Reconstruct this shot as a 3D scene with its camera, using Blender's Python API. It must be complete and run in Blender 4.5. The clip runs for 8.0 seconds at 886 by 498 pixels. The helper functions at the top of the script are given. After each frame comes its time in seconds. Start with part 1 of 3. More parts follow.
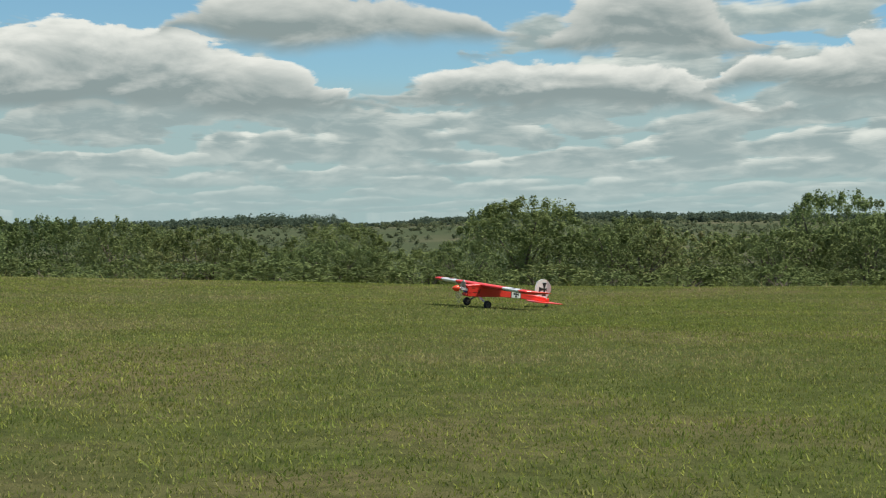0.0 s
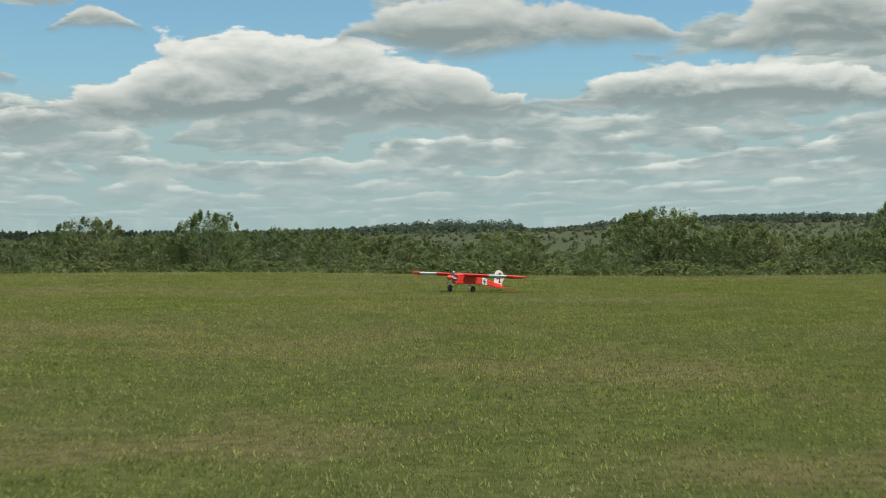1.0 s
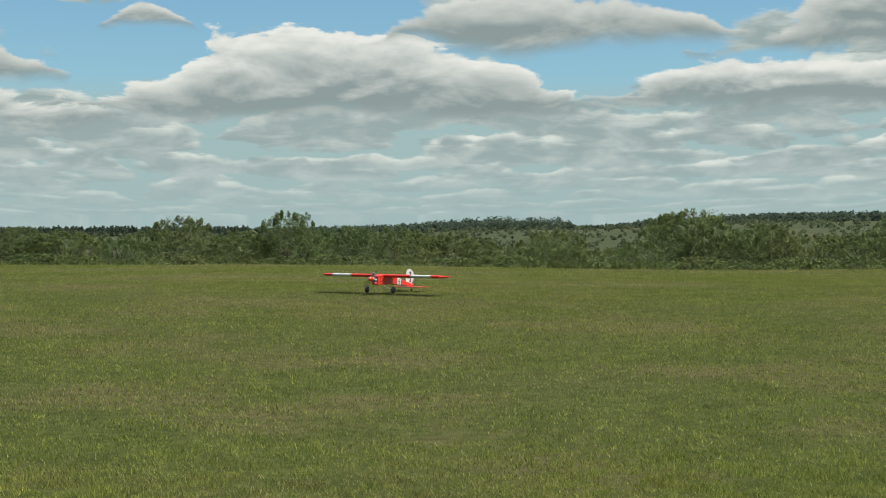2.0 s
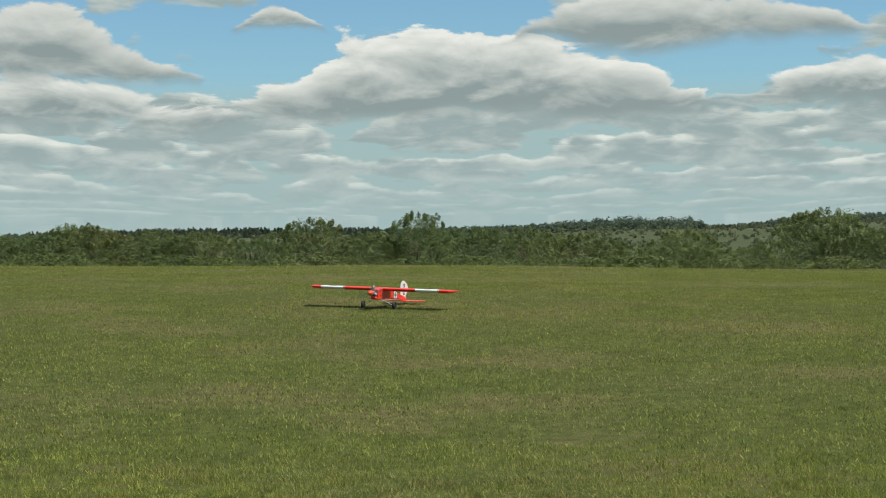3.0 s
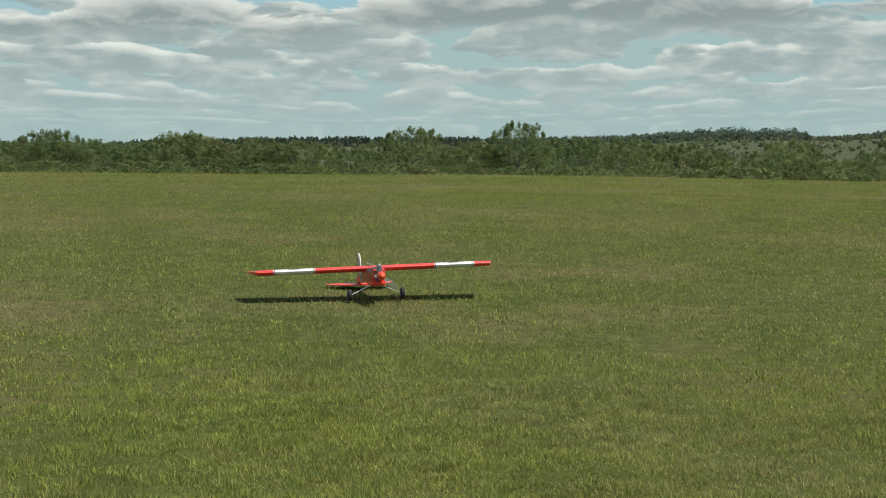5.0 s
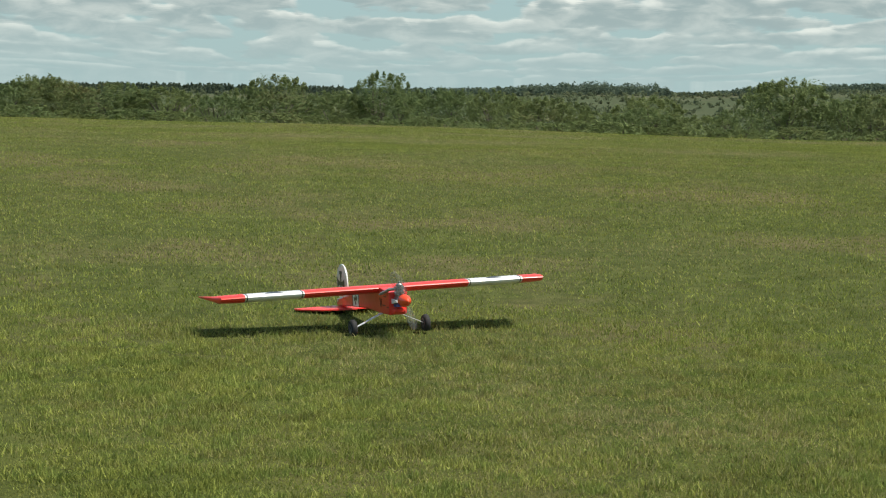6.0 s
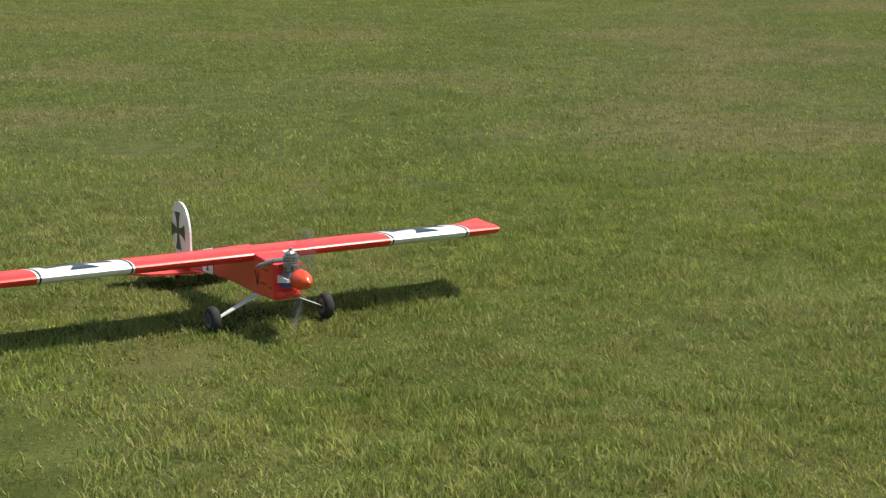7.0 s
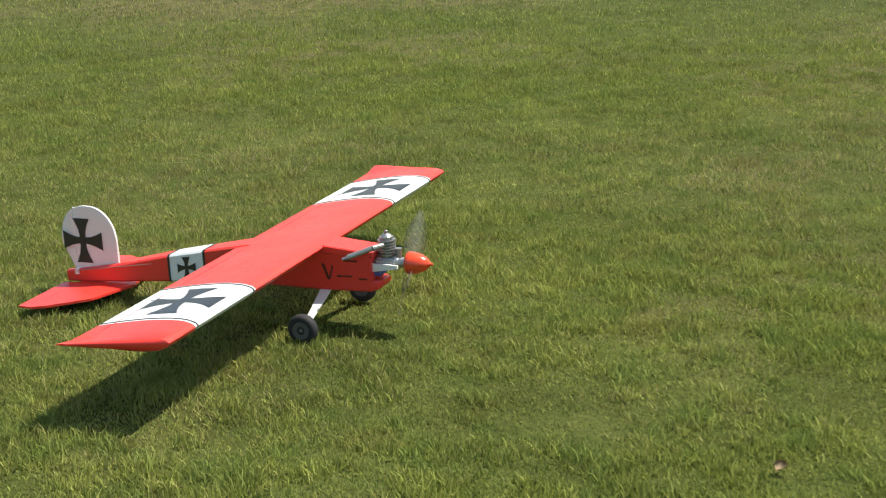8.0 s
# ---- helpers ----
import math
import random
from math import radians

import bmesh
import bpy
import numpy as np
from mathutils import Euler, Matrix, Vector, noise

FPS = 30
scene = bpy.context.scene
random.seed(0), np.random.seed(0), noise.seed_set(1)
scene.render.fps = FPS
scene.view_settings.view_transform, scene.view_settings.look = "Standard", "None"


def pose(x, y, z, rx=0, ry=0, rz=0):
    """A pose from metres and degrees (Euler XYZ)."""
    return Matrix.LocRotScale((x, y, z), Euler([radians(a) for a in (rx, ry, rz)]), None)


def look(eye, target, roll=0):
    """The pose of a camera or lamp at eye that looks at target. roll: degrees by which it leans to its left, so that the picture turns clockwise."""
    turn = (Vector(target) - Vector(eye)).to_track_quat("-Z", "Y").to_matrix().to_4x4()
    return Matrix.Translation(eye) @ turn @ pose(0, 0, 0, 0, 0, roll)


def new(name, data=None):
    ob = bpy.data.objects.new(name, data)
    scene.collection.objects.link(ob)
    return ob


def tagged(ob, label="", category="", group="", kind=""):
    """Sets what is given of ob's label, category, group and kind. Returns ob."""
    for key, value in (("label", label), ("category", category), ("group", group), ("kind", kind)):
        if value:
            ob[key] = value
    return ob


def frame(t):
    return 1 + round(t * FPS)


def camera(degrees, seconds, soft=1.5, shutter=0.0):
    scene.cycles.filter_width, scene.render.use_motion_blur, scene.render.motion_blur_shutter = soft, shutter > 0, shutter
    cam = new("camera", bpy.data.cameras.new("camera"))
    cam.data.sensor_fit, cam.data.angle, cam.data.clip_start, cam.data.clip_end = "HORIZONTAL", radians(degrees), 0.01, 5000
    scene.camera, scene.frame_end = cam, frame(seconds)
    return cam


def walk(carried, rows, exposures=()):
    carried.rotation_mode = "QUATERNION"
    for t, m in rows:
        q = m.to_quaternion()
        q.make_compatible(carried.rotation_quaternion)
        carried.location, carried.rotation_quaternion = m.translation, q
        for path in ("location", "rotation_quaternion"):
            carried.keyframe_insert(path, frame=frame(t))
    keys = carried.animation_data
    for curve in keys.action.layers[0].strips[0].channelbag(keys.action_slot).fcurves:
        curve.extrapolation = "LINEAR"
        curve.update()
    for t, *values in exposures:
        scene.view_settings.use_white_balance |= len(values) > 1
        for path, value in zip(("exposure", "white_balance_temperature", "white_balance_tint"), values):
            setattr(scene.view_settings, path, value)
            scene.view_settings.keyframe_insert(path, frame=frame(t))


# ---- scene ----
cam = camera(31.1, 8.0, soft=1.1, shutter=0.05)

# seconds, x, y, z, yaw, pitch, lean
PATH = [
    (0, 1.454, 15.925, 1.268, -10.4, -0.574, -0.323),
    (0.3, 1.578, 15.424, 1.272, -6.05, -0.778, 0.19),
    (0.5, 1.475, 14.516, 1.27, -4.774, -0.8, 0.267),
    (0.8, 0.923, 10.0, 1.278, -4.378, -0.557, 0.425),
    (1, 0.563, 5.903, 1.286, -4.038, -0.407, 0.34),
    (1.2, 0.098, 1.29, 1.285, -3.81, -0.149, 0.242),
    (1.7, 0, 0, 1.318, -2.75, -0.4, 0.1),
    (2.3, 0, 0, 1.318, -1.487, -0.542, 0.095),
    (2.5, 0, 0, 1.318, -0.509, -0.52, 0.106),
    (3, 0, 0, 1.318, 2.387, -0.485, 0.341),
    (3.5, 0, 0, 1.318, 5.582, -1.432, 0.281),
    (4, 0, 0, 1.318, 6.892, -1.247, -0.205),
    (4.5, 0, 0, 1.318, 6.551, -2.204, -0.121),
    (4.7, 0, 0, 1.318, 6.249, -2.966, -0.053),
    (5.8, 0, 0, 1.318, 3.265, -4.934, -1.05),
    (6, 0, 0, 1.318, 1.025, -5.457, -1.121),
    (6.3, 0, 0, 1.318, -2.168, -6.144, -1.13),
    (6.5, 0, 0, 1.318, -4.721, -7.021, -2.06),
    (6.6, 0, 0, 1.318, -5.83, -7.389, -2.153),
    (6.8, 0, 0, 1.318, -9.238, -8.392, -2.936),
    (7, 0, 0, 1.318, -13.441, -10.969, 0.217),
    (7.3, 0.037, 0.093, 1.337, -20.368, -13.745, -0.683),
    (7.5, 0.063, 0.167, 1.331, -24.642, -15.34, -1.238),
    (7.8, 0.076, -0.235, 1.396, -30.178, -16.9, 1.63),
    (8, -0.191, -1.27, 1.62, -29.971, -16.54, 1.288),
]
walk(cam, [(t, pose(x, y, z, 90, 0, yaw) @ pose(0, 0, 0, pitch, 0, 0) @ pose(0, 0, 0, 0, 0, -lean))
           for t, x, y, z, yaw, pitch, lean in PATH],
     exposures=[(0.0, 0.0), (4.7, 0.03), (5.8, 0.12), (6.5, 0.25), (7.0, 0.32), (7.5, 0.36), (8.0, 0.52)])

# ---- light: a sun behind drifting cumulus, high on the right ----
SUN_AZ, SUN_EL = 105.0, 62.0          # degrees clockwise from +y, degrees up
s_az, s_el = radians(SUN_AZ), radians(SUN_EL)
TO_SUN = Vector((math.sin(s_az) * math.cos(s_el), math.cos(s_az) * math.cos(s_el), math.sin(s_el)))
sun_data = bpy.data.lights.new("sun", "SUN")
sun_data.energy, sun_data.angle, sun_data.color = 5.0, radians(0.6), (1.0, 0.95, 0.86)
sun = new("sun", sun_data)
sun.matrix_world = look(TO_SUN * 50, (0, 0, 0))


class Nodes:
    """Small helper that writes node arithmetic."""

    def __init__(self, tree):
        self.tree = tree

    def put(self, kind, **sockets):
        n = self.tree.nodes.new(kind)
        for key, value in sockets.items():
            self.feed(n.inputs[key.replace("_", " ")], value)
        return n

    def feed(self, socket, value):
        if isinstance(value, bpy.types.NodeSocket):
            self.tree.links.new(value, socket)
        else:
            socket.default_value = value

    def m(self, op, a, b=0.0, c=0.0, clamp=False):
        n = self.tree.nodes.new("ShaderNodeMath")
        n.operation, n.use_clamp = op, clamp
        for s, v in zip(n.inputs, (a, b, c)):
            self.feed(s, v)
        return n.outputs[0]

    def ramp(self, v, lo, hi, a=0.0, b=1.0, smooth=True):
        n = self.tree.nodes.new("ShaderNodeMapRange")
        n.interpolation_type = "SMOOTHSTEP" if smooth else "LINEAR"
        for key, value in (("Value", v), ("From Min", lo), ("From Max", hi), ("To Min", a), ("To Max", b)):
            self.feed(n.inputs[key], value)
        return n.outputs[0]

    def mix(self, f, a, b, blend="MIX"):
        n = self.tree.nodes.new("ShaderNodeMix")
        n.data_type, n.blend_type = "RGBA", blend
        for i, v in ((0, f), (6, a), (7, b)):
            if i > 0 and isinstance(v, tuple):
                v = (*v[:3], 1.0)
            self.feed(n.inputs[i], v)
        return n.outputs[2]

    def noise(self, vec, scale, detail=4.0, rough=0.55, dist=0.0):
        n = self.tree.nodes.new("ShaderNodeTexNoise")
        if vec is not None:
            self.tree.links.new(vec, n.inputs["Vector"])
        for key, value in (("Scale", scale), ("Detail", detail), ("Roughness", rough), ("Distortion", dist)):
            n.inputs[key].default_value = value
        return n.outputs[0]

    def vec(self, x, y, z=0.0):
        return self.put("ShaderNodeCombineXYZ", X=x, Y=y, Z=z).outputs[0]


def make_world():
    world = bpy.data.worlds.new("sky")
    scene.world = world
    world.use_nodes = True
    t = world.node_tree
    t.nodes.clear()
    k = Nodes(t)
    sky = t.nodes.new("ShaderNodeTexSky")
    sky.sky_type, sky.sun_disc = "NISHITA", False
    sky.sun_elevation, sky.sun_rotation = s_el, s_az
    sky.air_density, sky.dust_density, sky.ozone_density = 1.0, 0.6, 2.0
    way = t.nodes.new("ShaderNodeTexCoord").outputs["Generated"]
    sep = k.put("ShaderNodeSeparateXYZ", Vector=way)
    a = k.m("MULTIPLY", k.m("ARCTAN2", sep.outputs[0], sep.outputs[1]), 57.296)   # degrees to the right
    e = k.m("MAXIMUM", k.m("MULTIPLY", k.m("ARCSINE", sep.outputs[2]), 57.296), 0.0)    # degrees up
    veil = (0.358, 0.488, 0.490)
    blue = k.mix(1.0, sky.outputs[0], (0.078, 0.105, 0.111), "MULTIPLY")
    colour = k.mix(k.ramp(e, 4.2, 5.8, 0.86, 0.0), blue, veil)

    def bell(a0, wide):
        u = k.m("DIVIDE", k.m("SUBTRACT", a, a0), wide)
        return k.m("EXPONENT", k.m("MULTIPLY", k.m("MULTIPLY", u, u), -1.0))

    # a deck of broken cumulus: levels from the tops down to the flat grey bases
    tan_e = k.m("TANGENT", k.m("MULTIPLY", k.m("MAXIMUM", e, 0.7), 1 / 57.296))
    sin_a = k.m("SINE", k.m("DIVIDE", a, 57.296))
    open_sky = k.m("MULTIPLY", k.ramp(e, 4.0, 6.4), k.m("SUBTRACT", 1.0, k.ramp(a, 15.0, 20.0, 0.0, 0.75)))
    thin = k.m("MULTIPLY_ADD", open_sky, 0.16, 0.448)
    levels = 12
    billow = k.noise(k.vec(k.m("MULTIPLY", a, 0.55), k.m("MULTIPLY", e, 1.7), 2.0), 1.0, 5.0, 0.55, 0.4)
    for i in range(levels):
        up = 1.0 - i / (levels - 1)
        far = k.m("DIVIDE", 1.0 + 0.22 * up, tan_e)
        spot = k.vec(k.m("MULTIPLY", k.m("MULTIPLY", k.m("POWER", far, 0.45), 4.4), sin_a), k.m("MULTIPLY", k.m("LOGARITHM", far, math.e), 4.5), 0.25 * up + 4.0)
        n = k.noise(spot, 1.0, 4.0, 0.52)
        mask = k.ramp(k.m("SUBTRACT", n, thin), 0.15 * up ** 1.6, 0.15 * up ** 1.6 + 0.05)
        lit = min(1.0, max(0.0, (up - 0.02) / 0.60)) ** 0.9
        puff = k.m("ADD", lit * 0.75, k.m("MULTIPLY", k.m("SUBTRACT", billow, 0.44), 1.5), clamp=True)
        tone = k.mix(puff, (0.314, 0.402, 0.402), (0.78, 0.82, 0.755))
        colour = k.mix(k.m("MULTIPLY", mask, k.ramp(e, 0.6, 4.2, 0.32, 0.92)), colour, tone)
    # single clouds above the deck, each with a billowing top and a flat grey base
    rows = [(4.75, 2.9, 0.30, 0.06, (-2.0, 9.0)), (4.75, 1.75, 0.36, 0.08, (14.5, 7.5)), (4.2, 1.5, 0.38, 0.10, (-16.0, 6.0)),
            (7.1, 1.8, 0.28, 0.0, (6.3, 7.0)), (5.9, 2.4, 0.28, 0.0, (-16.5, 5.0)), (6.8, 2.2, 0.30, 0.0, (17.8, 4.2)), (7.4, 0.8, 0.5, 0.0, (-8.3, 1.5)),
            (5.4, 2.2, 0.3, 0.05, (-27.0, 7.0)), (5.3, 2.4, 0.3, 0.05, (28.0, 8.0))]
    for i, (base, tall, freq, haze, limit) in enumerate(rows):
        squat = min(tall, 1.2)
        x, y = k.m("MULTIPLY", a, freq), k.m("MULTIPLY", e, freq * 2.4)
        n = k.noise(k.vec(x, y, 3.7 * i + 1.1), 1.0, 8.0, 0.55, 0.3)
        n_up = k.noise(k.vec(x, k.m("ADD", y, 0.22), 3.7 * i + 1.1), 1.0, 8.0, 0.55, 0.3)
        soft = k.noise(k.vec(x, k.m("MULTIPLY", y, 0.4), 9.0 + i), 0.8, 3.0, 0.5)
        body = k.m("SUBTRACT", k.m("MULTIPLY", bell(*limit), 1.5), 0.5)
        top = k.m("MULTIPLY_ADD", k.m("ADD", body, k.m("MULTIPLY", k.m("SUBTRACT", n, 0.5), 1.5)), tall, base)
        drift = k.m("MULTIPLY", k.m("SUBTRACT", k.noise(k.vec(k.m("MULTIPLY", a, freq * 0.35), 0.0, 17.0 + i), 1.0, 2.0), 0.5), 1.5 * squat)
        ei = k.m("ADD", e, drift)
        inside = k.m("SUBTRACT", top, ei)
        low = k.m("ADD", base - 0.12 * tall, k.m("MULTIPLY", k.m("SUBTRACT", soft, 0.5), 1.3 * squat))
        under = k.ramp(k.m("SUBTRACT", ei, low), -0.30 * squat, 0.30 * squat)
        mask = k.m("MULTIPLY", k.ramp(inside, 0.0, 0.04 + 0.16 * squat), under)
        up = k.m("DIVIDE", k.m("SUBTRACT", ei, low), k.m("MAXIMUM", k.m("SUBTRACT", top, low), 0.2))
        lit = k.m("ADD", k.m("MULTIPLY", k.ramp(up, 0.10, 1.0), 0.90), k.m("MULTIPLY", k.m("SUBTRACT", n, n_up), 2.2), clamp=True)
        lit = k.m("MULTIPLY", lit, 0.72 if base > 5.6 else 1.0)
        white = tuple(c * (1 - haze) + v * haze for c, v in zip((0.84, 0.85, 0.785), (0.46, 0.55, 0.555)))
        grey = tuple(c * (1 - haze) + v * haze for c, v in zip((0.265, 0.328, 0.325), (0.33, 0.43, 0.435)))
        colour = k.mix(k.m("MULTIPLY", mask, 1.0 - 0.2 * haze), colour, k.mix(lit, grey, white))
    # broken cloud overhead, outside the view
    over = k.noise(k.vec(k.m("DIVIDE", sep.outputs[0], k.m("MAXIMUM", sep.outputs[2], 0.05)), k.m("DIVIDE", sep.outputs[1], k.m("MAXIMUM", sep.outputs[2], 0.05))), 1.1, 5.0, 0.55)
    cap = k.m("MULTIPLY", k.ramp(over, 0.52, 0.66), k.ramp(e, 9.5, 16.0))
    colour = k.mix(cap, colour, (0.55, 0.565, 0.55))
    colour = k.mix(k.ramp(e, 0.0, 3.4, 0.8, 0.0), colour, veil)
    bg = k.put("ShaderNodeBackground", Color=colour, Strength=1.0)
    out = t.nodes.new("ShaderNodeOutputWorld")
    t.links.new(bg.outputs[0], out.inputs[0])
    world.cycles.sampling_method = "MANUAL"
    world.cycles.sample_map_resolution = 512


make_world()


# ---- materials ----
def material(name):
    mat = bpy.data.materials.new(name)
    mat.use_nodes = True
    t = mat.node_tree
    t.nodes.clear()
    out = t.nodes.new("ShaderNodeOutputMaterial")
    return mat, t, Nodes(t), out


def surface(name, colour, rough=0.5, metal=0.0, dirt=0.12, scale=14.0, coat=0.0, bump=0.0):
    """Painted, plastic or metal surface with slight dirt and unevenness."""
    mat, t, k, out = material(name)
    at = t.nodes.new("ShaderNodeTexCoord").outputs["Object"]
    wide, fine = k.noise(at, scale, 3.0), k.noise(at, scale * 9, 3.0)
    both = k.m("ADD", k.m("MULTIPLY", wide, 0.6), k.m("MULTIPLY", fine, 0.4))
    col = k.mix(k.ramp(both, 0.38, 0.68, 0.0, dirt), colour, tuple(c * 0.55 + 0.02 for c in colour))
    b = k.put("ShaderNodeBsdfPrincipled", Base_Color=col, Metallic=metal,
              Roughness=k.ramp(both, 0.3, 0.7, rough * 0.85, min(1.0, rough * 1.2)))
    b.inputs["Coat Weight"].default_value = coat
    b.inputs["Coat Roughness"].default_value = 0.12
    if bump:
        bp = k.put("ShaderNodeBump", Height=fine, Strength=bump, Distance=0.002)
        t.links.new(bp.outputs[0], b.inputs["Normal"])
    t.links.new(b.outputs[0], out.inputs[0])
    return mat


def leaf_material(name, dark, light, dry, patch=0.5, dry_amount=0.15, attribute="tint", thin=0.35, clump=0.0):
    """Thin leaves or blades: colour by patch of ground and by blade."""
    mat, t, k, out = material(name)
    geo = t.nodes.new("ShaderNodeNewGeometry")
    at = geo.outputs["Position"]
    own = t.nodes.new("ShaderNodeAttribute")
    own.attribute_name = attribute
    r = own.outputs["Fac"]
    wide, mid = k.noise(at, patch, 4.0, 0.6), k.noise(at, patch * 6.3, 3.0, 0.6)
    f = k.m("ADD", k.m("MULTIPLY_ADD", r, 1.0 if clump else 0.50, -0.25 if clump else 0.0), k.m("ADD", k.m("MULTIPLY_ADD", mid, 1.3, -0.38), k.m("MULTIPLY_ADD", k.noise(at, patch * 45, 2.0), 0.9, -0.45)), clamp=True)
    col = k.mix(f, dark, light)
    d = k.m("ADD", k.m("MULTIPLY", k.m("FRACT", k.m("MULTIPLY", r, 7.31)), 0.24), k.m("MULTIPLY", wide, 1.02))
    col = k.mix(k.ramp(d, 0.82 - dry_amount, 1.10 - dry_amount), col, dry)
    if clump:                                            # lush tufts and clover, and brown thatch between them
        lush, thatch = k.noise(at, clump, 3.0, 0.6), k.noise(at, clump * 0.45, 3.0, 0.65)
        col = k.mix(k.ramp(thatch, 0.50, 0.66, 0.0, 0.38), col, (0.180, 0.165, 0.055))
        col = k.mix(k.ramp(lush, 0.48, 0.62, 0.0, 0.55), col, (0.188, 0.268, 0.066))
    each = t.nodes.new("ShaderNodeObjectInfo").outputs["Random"]
    col = k.mix(k.m("MULTIPLY", each, 0.40), col, k.mix(1.0, col, (1.14, 0.96, 0.80), "MULTIPLY"))
    dif = k.put("ShaderNodeBsdfPrincipled", Base_Color=col, Roughness=0.7)
    dif.inputs["Specular IOR Level"].default_value = 0.08
    tra = k.put("ShaderNodeBsdfTranslucent", Color=col)
    mx = k.put("ShaderNodeMixShader", Fac=thin)
    t.links.new(dif.outputs[0], mx.inputs[1])
    t.links.new(tra.outputs[0], mx.inputs[2])
    t.links.new(mx.outputs[0], out.inputs[0])
    return mat


def ground_material():
    """Mown turf near by, rough tan and green meadow in the valley beyond."""
    mat, t, k, out = material("turf")
    geo = t.nodes.new("ShaderNodeNewGeometry")
    at = geo.outputs["Position"]
    sep = k.put("ShaderNodeSeparateXYZ", Vector=at)
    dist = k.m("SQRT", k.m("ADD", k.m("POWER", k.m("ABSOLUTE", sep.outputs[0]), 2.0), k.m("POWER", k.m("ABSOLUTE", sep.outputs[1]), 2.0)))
    wide, mid, fine = k.noise(at, 0.32, 4.0, 0.6), k.noise(at, 2.3, 4.0, 0.65), k.noise(at, 60.0, 4.0, 0.7)
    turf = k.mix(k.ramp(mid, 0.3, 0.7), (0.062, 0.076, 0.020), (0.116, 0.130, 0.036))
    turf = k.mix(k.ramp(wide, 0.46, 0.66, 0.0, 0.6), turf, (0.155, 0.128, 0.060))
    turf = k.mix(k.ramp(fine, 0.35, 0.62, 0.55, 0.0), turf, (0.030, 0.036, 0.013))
    far_turf = k.mix(k.ramp(mid, 0.3, 0.7), (0.069, 0.083, 0.028), (0.098, 0.111, 0.038))        # toned as blades with distance, their brighter low-angle look put into the colour
    far_turf = k.mix(k.ramp(wide, 0.46, 0.62, 0.0, 0.8), far_turf, (0.138, 0.116, 0.060))
    far_turf = k.mix(k.ramp(k.noise(at, 9.0, 4.0, 0.7), 0.38, 0.58, 0.5, 0.0), far_turf, (0.036, 0.044, 0.016))
    turf = k.mix(k.ramp(dist, 3.0, 12.0), turf, far_turf)
    field = k.noise(k.put("ShaderNodeVectorMath", Vector=at).outputs[0], 0.008, 3.0, 0.6)
    scrub = k.noise(at, 0.06, 5.0, 0.7)
    rough = k.mix(k.ramp(field, 0.48, 0.62), (0.072, 0.088, 0.050), (0.118, 0.114, 0.072))
    rough = k.mix(k.ramp(scrub, 0.42, 0.62, 0.0, 0.7), rough, (0.068, 0.085, 0.048))
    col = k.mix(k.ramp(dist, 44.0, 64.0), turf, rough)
    b = k.put("ShaderNodeBsdfPrincipled", Base_Color=col, Roughness=0.95)
    b.inputs["Specular IOR Level"].default_value = 0.0
    bp = k.put("ShaderNodeBump", Height=fine, Strength=0.6, Distance=0.02)
    t.links.new(bp.outputs[0], b.inputs["Normal"])
    t.links.new(b.outputs[0], out.inputs[0])
    return mat


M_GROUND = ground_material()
M_GRASS = leaf_material("grass_blades", (0.128, 0.166, 0.033), (0.412, 0.460, 0.115), (0.385, 0.345, 0.180), 0.22, 0.235, thin=0.4, clump=6.0)
M_LEAF = leaf_material("shrub_leaves", (0.168, 0.222, 0.094), (0.206, 0.262, 0.108), (0.26, 0.24, 0.13), 0.25, 0.10, thin=0.80)
# distance haze put into the leaf colours: the far woods are tinted bluish
M_FAR = leaf_material("hazed_far_leaves", (0.100, 0.142, 0.104), (0.130, 0.172, 0.122), (0.16, 0.18, 0.12), 0.02, 0.0, thin=0.45)
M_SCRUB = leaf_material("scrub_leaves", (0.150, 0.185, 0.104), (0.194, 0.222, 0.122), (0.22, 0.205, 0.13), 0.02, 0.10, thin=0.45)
M_BARK = surface("bark", (0.13, 0.105, 0.08), 0.9, 0, 0.5, 9, bump=0.6)
M_RED = surface("red_film", (0.86, 0.046, 0.030), 0.40, 0, 0.05, 5, coat=0.2)
M_WHITE = surface("white_film", (0.82, 0.815, 0.79), 0.3, 0, 0.05, 5, coat=0.3)
M_BLACK = surface("black_film", (0.022, 0.022, 0.026), 0.35, 0, 0.1, 8, coat=0.2)
M_RUBBER = surface("rubber", (0.022, 0.022, 0.023), 0.8, 0, 0.3, 30, bump=0.3)
M_HUB = surface("hub_plastic", (0.095, 0.095, 0.095), 0.5, 0, 0.2, 30)
M_ALU = surface("aluminium", (0.86, 0.85, 0.83), 0.38, 0.15, 0.2, 30)
M_STEEL = surface("engine_metal", (0.42, 0.41, 0.40), 0.34, 0.75, 0.5, 40, bump=0.2)
M_PIPE = surface("stained_pipe_metal", (0.46, 0.43, 0.38), 0.36, 0.7, 0.5, 40)
M_SPIN = surface("orange_red_plastic", (0.85, 0.075, 0.02), 0.25, 0, 0.05, 20, coat=0.4)
M_PROP = surface("grey_propeller", (0.22, 0.215, 0.21), 0.4, 0, 0.15, 20)


